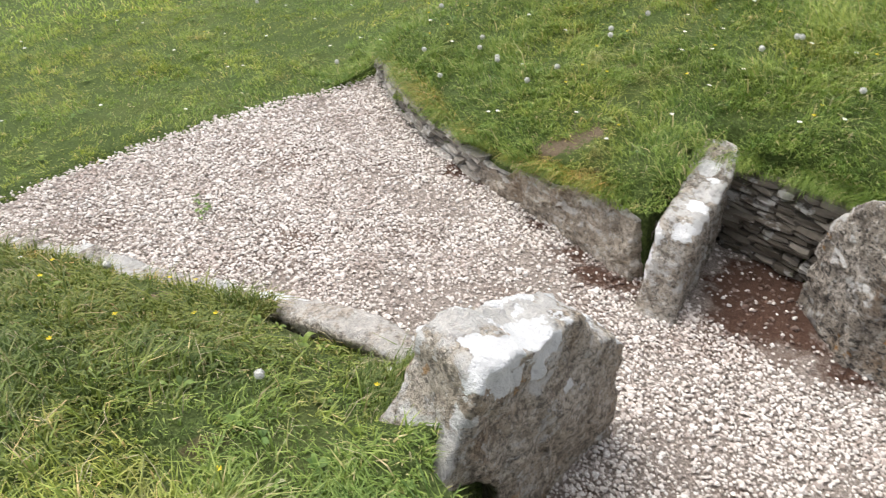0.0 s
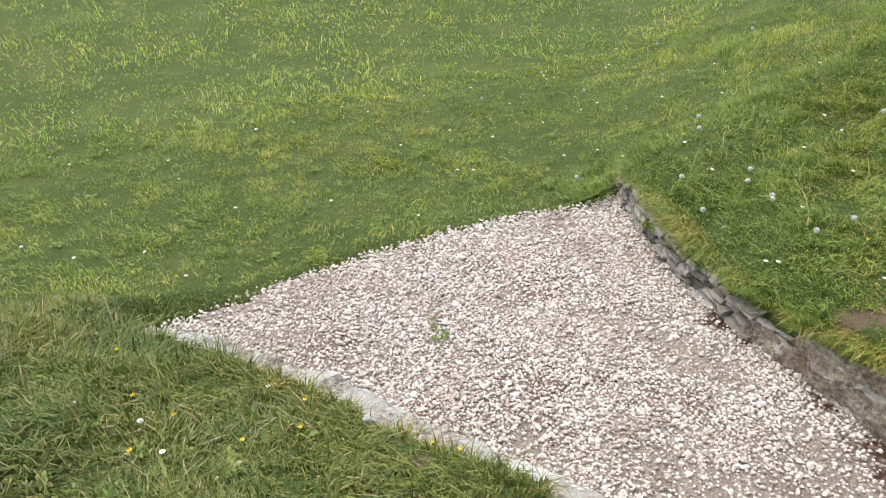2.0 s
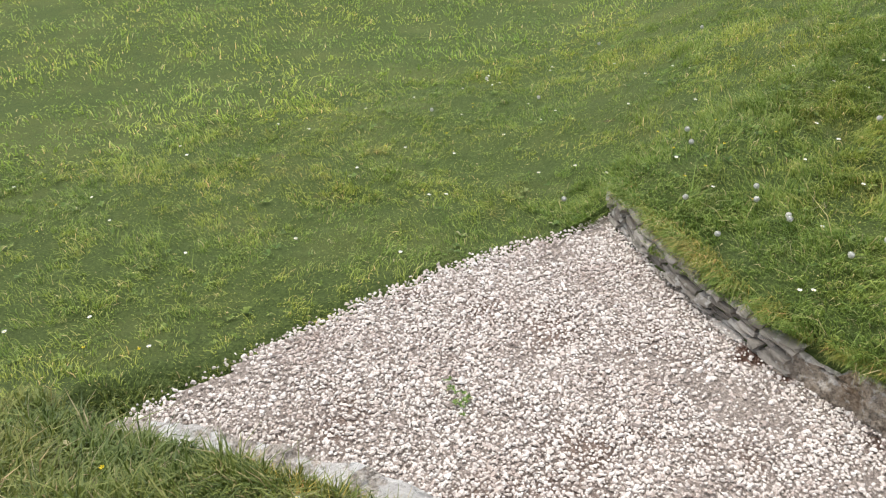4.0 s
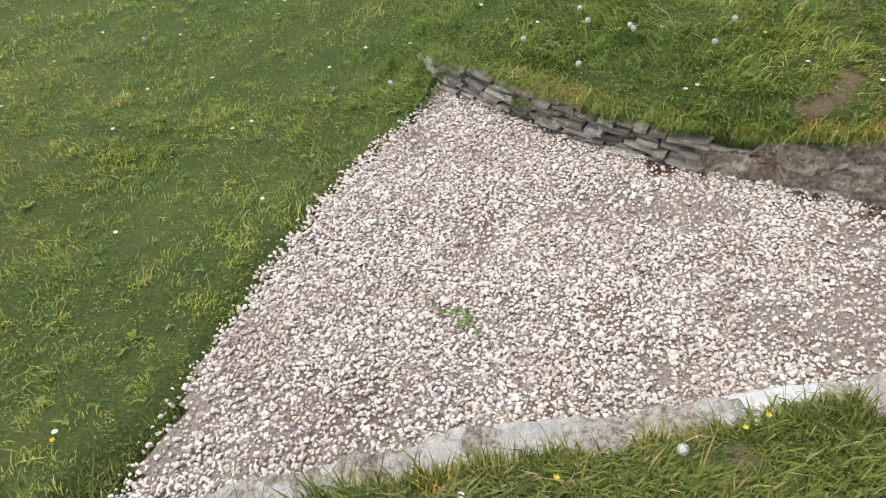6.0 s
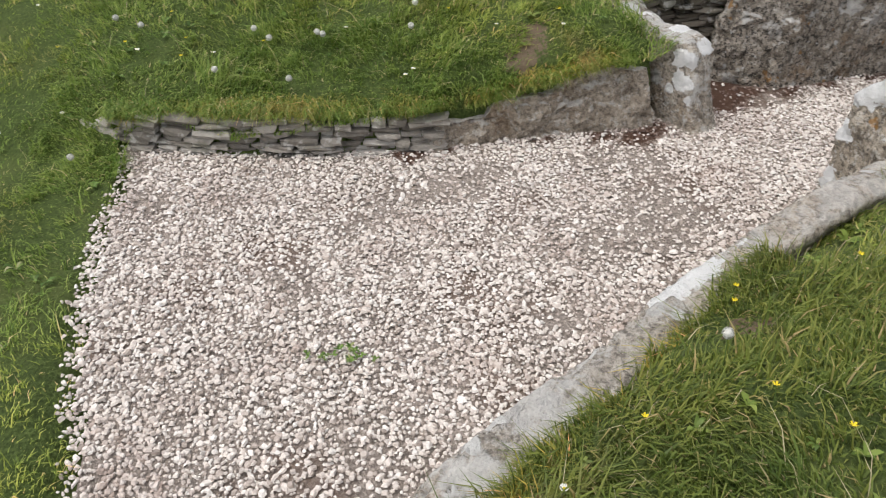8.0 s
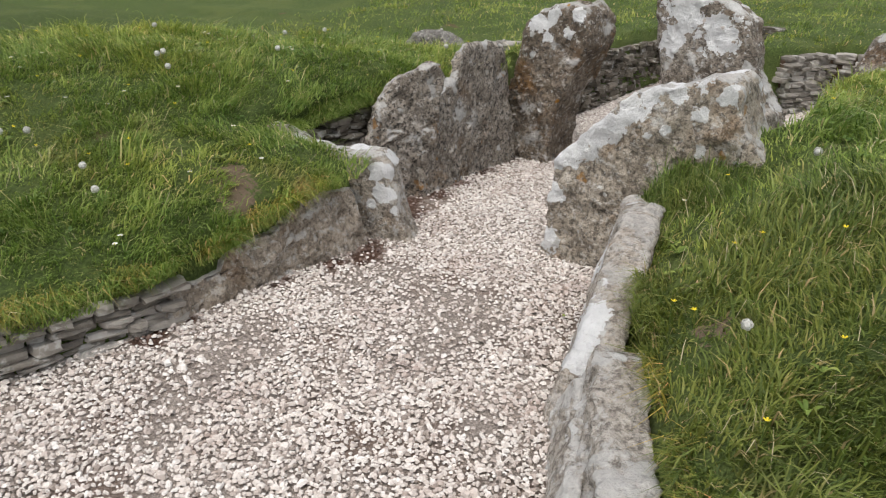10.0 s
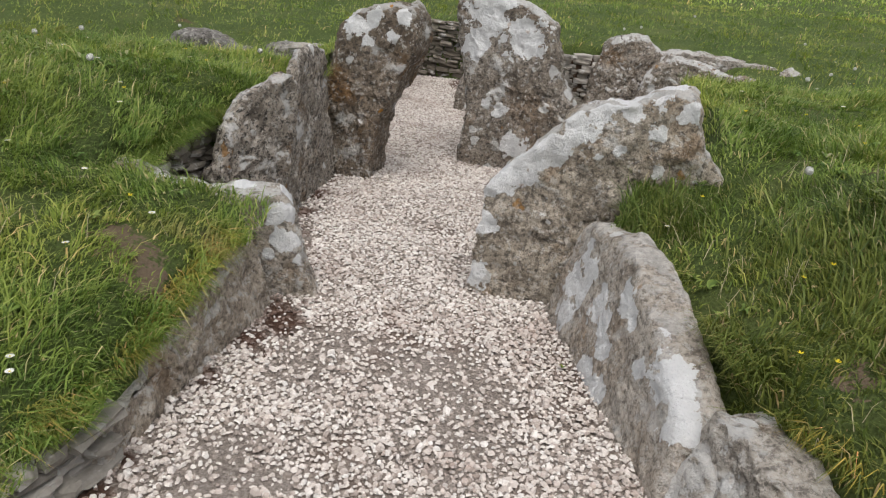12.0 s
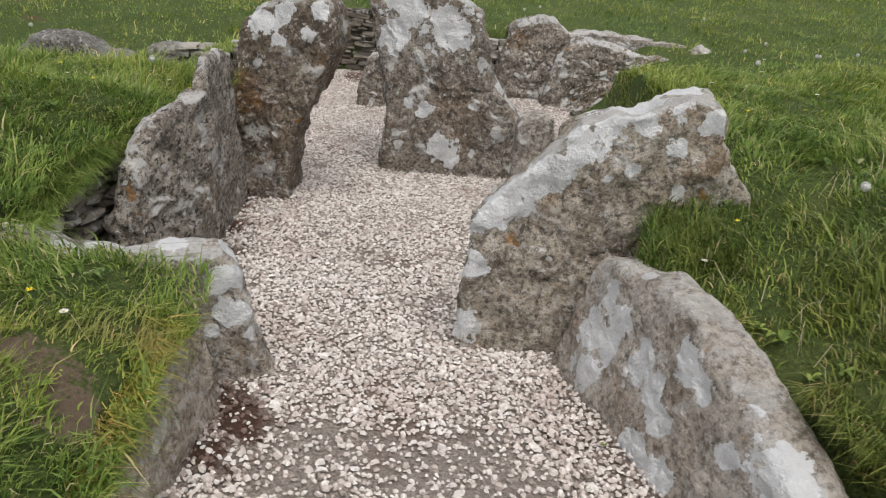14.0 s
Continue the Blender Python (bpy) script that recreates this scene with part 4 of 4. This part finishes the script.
def scatter(box, count, keep_off=0.12):
    x, y = rng.uniform(box[0], box[1], count * 3), rng.uniform(box[2], box[3], count * 3)
    ok = (pit_distance(x, y) > keep_off) & ~covered(x, y, 0.03)
    return list(zip(x[ok][:count], y[ok][:count]))


LEAF = grass_material("broad_leaf", (0.95, 1.0, 1.0))
BANK_R, BANK_L, FIELD, REAR_L = (1.0, 3.3, -3.0, 2.0), (-3.0, -0.6, -3.3, 1.8), (-3.5, 4.0, -6.5, -3.2), (-4.0, 4.5, 2.6, 9.0)
build_weeds("broad_weeds", "broad-leaved rosettes of plantain and clover in the turf",
            [(x, y, rng.uniform(0.4, 0.95)) for box, n in ((BANK_R, 150), (BANK_L, 190), (FIELD, 190)) for x, y in scatter(box, n)], LEAF, 0.05)
build_weeds("gravel_weeds", "small green weeds growing up through the gravel",
            [(1.04 + rng.normal(0, 0.03), -2.14 + rng.normal(0, 0.04), 0.6) for _ in range(10)] + [(1.01 + rng.normal(0, 0.04), -2.29 + rng.normal(0, 0.03), 0.45) for _ in range(6)] + [(0.78, -0.42, 0.5)], LEAF, 0.035)


# ---- flowers ----
def stalk(height, bend):
    bm = bmesh.new()
    rings = []
    for t in np.linspace(0, 1, 5):
        r = 0.0016 * (1 - 0.3 * t)
        rings.append([bm.verts.new((bend * t * t + r * math.cos(a), r * math.sin(a), height * t)) for a in np.linspace(0, 2 * math.pi, 5, endpoint=False)])
    for r0, r1 in zip(rings, rings[1:]):
        for i in range(5):
            bm.faces.new((r0[i], r0[(i + 1) % 5], r1[(i + 1) % 5], r1[i]))
    return bm


def dandelion_clock():
    thing = tagged(new("dandelion_clock"), "white dandelion seed head on a bare stalk in grass", "dandelion", "dandelion clocks in the grass")
    part("stalk", stalk(0.11, 0.015), STEM, thing)
    bm = bmesh.new()
    pick = random.Random(3)
    top = Vector((0.015, 0, 0.118))
    bmesh.ops.create_icosphere(bm, subdivisions=2, radius=0.0125, matrix=Matrix.Translation(top))
    for _ in range(150):
        way = Vector((pick.gauss(0, 1), pick.gauss(0, 1), pick.gauss(0, 1))).normalized()
        tip, flat = top + way * 0.017 * pick.uniform(0.85, 1.05), way.orthogonal().normalized() * 0.0032
        other = way.cross(flat)
        a = bm.verts.new(top + way * 0.011)
        vs = [bm.verts.new(tip + flat * math.cos(q) + other * math.sin(q)) for q in (0, 2.1, 4.2)]
        bm.faces.new(vs)
        for i in range(3):
            bm.faces.new((a, vs[i], vs[(i + 1) % 3]))
    part("seed_head", bm, PUFF, thing)
    return thing


def buttercup():
    thing = tagged(new("buttercup"), "small yellow buttercup on a thin stalk in grass", "buttercup", "buttercups in the grass")
    part("stalk", stalk(0.085, -0.01), STEM, thing)
    bm = bmesh.new()
    top = Vector((-0.01, 0, 0.085))
    hub = bm.verts.new(top)
    for i in range(5):
        a = i * 2 * math.pi / 5
        ring = [bm.verts.new(top + Vector((r * math.cos(a + w), r * math.sin(a + w), h))) for r, w, h in ((0.006, -0.5, 0.003), (0.0098, -0.25, 0.006), (0.0098, 0.25, 0.006), (0.006, 0.5, 0.003))]
        bm.faces.new((hub, *ring))
    part("petals", bm, YELLOW, thing)
    return thing


def daisy():
    thing = tagged(new("daisy"), "small white daisy with a yellow eye in grass", "daisy", "daisies in the grass")
    part("stalk", stalk(0.05, 0.006), STEM, thing)
    bm = bmesh.new()
    top = Vector((0.006, 0, 0.05))
    for i in range(12):
        a = i * 2 * math.pi / 12
        ring = [bm.verts.new(top + Vector((r * math.cos(a + w), r * math.sin(a + w), h))) for r, w, h in ((0.003, -0.3, 0), (0.012, -0.22, 0.002), (0.012, 0.22, 0.002), (0.003, 0.3, 0))]
        bm.faces.new(ring)
    part("petals", bm, WHITE, thing)
    bm = bmesh.new()
    bmesh.ops.create_icosphere(bm, subdivisions=1, radius=0.004, matrix=Matrix.Translation(top) @ Matrix.Diagonal((1, 1, 0.6, 1)))
    part("eye", bm, YELLOW, thing)
    return thing


def plant(make, spots, seed):
    pick, first = random.Random(seed), None
    for x, y in spots:
        z = float(ground_height(np.array([x]), np.array([y]))[0][0]) - 0.01
        m = pose(x, y, z, pick.uniform(-8, 8), pick.uniform(-8, 8), pick.uniform(0, 360))
        if first is None:
            first = make()
            first.matrix_basis = m
        else:
            copy_thing(first, m)


plant(dandelion_clock, [(-1.05, -2.05), (-1.0, -2.02), (-0.87, -1.56), (-1.25, -2.97), (-1.5, -1.5), (-1.62, -1.62), (-0.72, -2.25), (-0.84, -2.62), (-1.55, 0.05), (-1.7, -0.6), (1.76, -1.19), (1.58, -0.02), (2.05, 2.7), (-2.1, -2.3), (-1.35, -3.1)] + scatter(BANK_L, 12) + scatter(REAR_L, 14) + scatter(FIELD, 6), 11)
plant(buttercup, [(1.45, -0.99), (1.53, -1.02), (1.58, -0.6), (1.9, -1.5), (2.0, -1.2)] + scatter(BANK_R, 26) + scatter(BANK_L, 34) + scatter(FIELD, 22) + scatter(REAR_L, 26), 12)
plant(daisy, scatter(BANK_R, 16) + scatter(BANK_L, 60) + scatter(FIELD, 60) + scatter(REAR_L, 90), 13)


def build_straw(n):
    """Long dry stems, bent over in the rough grass."""
    spots = scatter((0.95, 3.2, -2.8, 1.6), n) + scatter((-2.6, -0.5, -3.2, 1.6), n // 2)
    x, y = np.array([p[0] for p in spots]), np.array([p[1] for p in spots])
    z = ground_height(x, y)[0]
    v, f = blades(x, y, z, rng.uniform(0.04, 0.13, len(x)), rng.uniform(0.002, 0.0035, len(x)), rng.uniform(0.3, 1.8, len(x)), rng.uniform(0, 0.6, len(x)))
    ob = bulk_mesh("dry_stems", v, f, plain("dry_straw", (0.5, 0.44, 0.27)))
    tagged(ob, "bleached dry grass stems bent over in the turf", "grass", kind="stuff")


build_straw(700)

# ---- the dry walls, stone by stone ----
wall_1 = tagged(new("wall_1"), "low mossy drystone wall of flat limestone under the turf", "drystone wall", kind="structure")
LINE_1 = [(-0.95, -3.36), (-0.77, -3.18), (-0.62, -2.78), (-0.53, -2.40), (-0.48, -2.05), (-0.45, -1.53)]
ROCKS = rock_meshes("stone", 10, RUBBLE, 0)
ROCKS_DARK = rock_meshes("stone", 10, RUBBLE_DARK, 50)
backing("core", LINE_1, lambda t: -0.05, lambda t: 0.03 + 0.10 * min(1.0, t / 0.2) + 0.03 * math.sin(3.0 * t), 0.08, 0.08, 1, SOIL, wall_1)
drystone(wall_1, ROCKS, LINE_1, lambda t: -0.02 - 0.10 * max(0.0, 1 - t / 0.2), lambda t: 0.065 + 0.10 * min(1.0, t / 0.2) + 0.03 * math.sin(3.0 * t + 0.2), 0.033, (0.06, 0.22), 0.14, 1, 3)
wall_2 = tagged(new("wall_2"), "drystone back wall of the small side chamber", "drystone wall", kind="structure")
LINE_2 = [(-1.09, -0.40), (-1.15, 0.0), (-1.19, 0.3), (-1.16, 0.62)]
backing("core", LINE_2, lambda t: -0.05, lambda t: 0.36 + 0.1 * t, 0.07, 0.12, 1, SOIL, wall_2)
# The darker stones carry the side chamber's shade in their colour.
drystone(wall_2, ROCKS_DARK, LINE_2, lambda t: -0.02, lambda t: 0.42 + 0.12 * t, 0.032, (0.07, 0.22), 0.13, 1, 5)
wall_3 = tagged(new("wall_3"), "tall dark drystone wall closing the end of the passage", "drystone wall", kind="structure")
LINE_3 = [(-0.5, 6.60), (-1.0, 6.62), (-1.7, 6.60)]
backing("core", LINE_3, lambda t: -0.05, lambda t: 0.62, 0.08, 0.2, -1, SOIL, wall_3)
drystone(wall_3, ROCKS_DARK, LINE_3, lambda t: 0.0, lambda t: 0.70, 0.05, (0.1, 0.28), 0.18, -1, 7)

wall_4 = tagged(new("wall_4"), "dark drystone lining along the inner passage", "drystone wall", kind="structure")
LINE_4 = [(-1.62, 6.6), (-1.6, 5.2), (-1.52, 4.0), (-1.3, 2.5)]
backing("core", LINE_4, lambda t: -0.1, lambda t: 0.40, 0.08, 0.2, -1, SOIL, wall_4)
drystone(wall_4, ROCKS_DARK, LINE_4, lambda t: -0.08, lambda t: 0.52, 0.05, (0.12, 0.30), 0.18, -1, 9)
wall_5 = tagged(new("wall_5"), "drystone corner wall of the far side chamber", "drystone wall", kind="structure")
LINE_5 = [(0.66, 5.95), (0.34, 5.9), (0.08, 5.2)]
backing("core", LINE_5, lambda t: -0.1, lambda t: 0.52, 0.08, 0.2, -1, SOIL, wall_5)
drystone(wall_5, ROCKS, LINE_5, lambda t: -0.08, lambda t: 0.58, 0.05, (0.1, 0.24), 0.18, -1, 10)

wall_6 = tagged(new("wall_6"), "ruined top courses of drystone walling in the bank", "drystone wall", kind="structure")
LINE_6 = [(-1.64, 2.72), (-1.4, 2.74), (-1.15, 2.76)]
backing("core", LINE_6, lambda t: 0.4, lambda t: 0.64, 0.07, 0.1, 1, SOIL, wall_6)
drystone(wall_6, ROCKS, LINE_6, lambda t: 0.45, lambda t: 0.73 + 0.03 * math.sin(9 * t), 0.04, (0.07, 0.2), 0.15, 1, 12)

# ---- loose gravel ----
build_gravel()
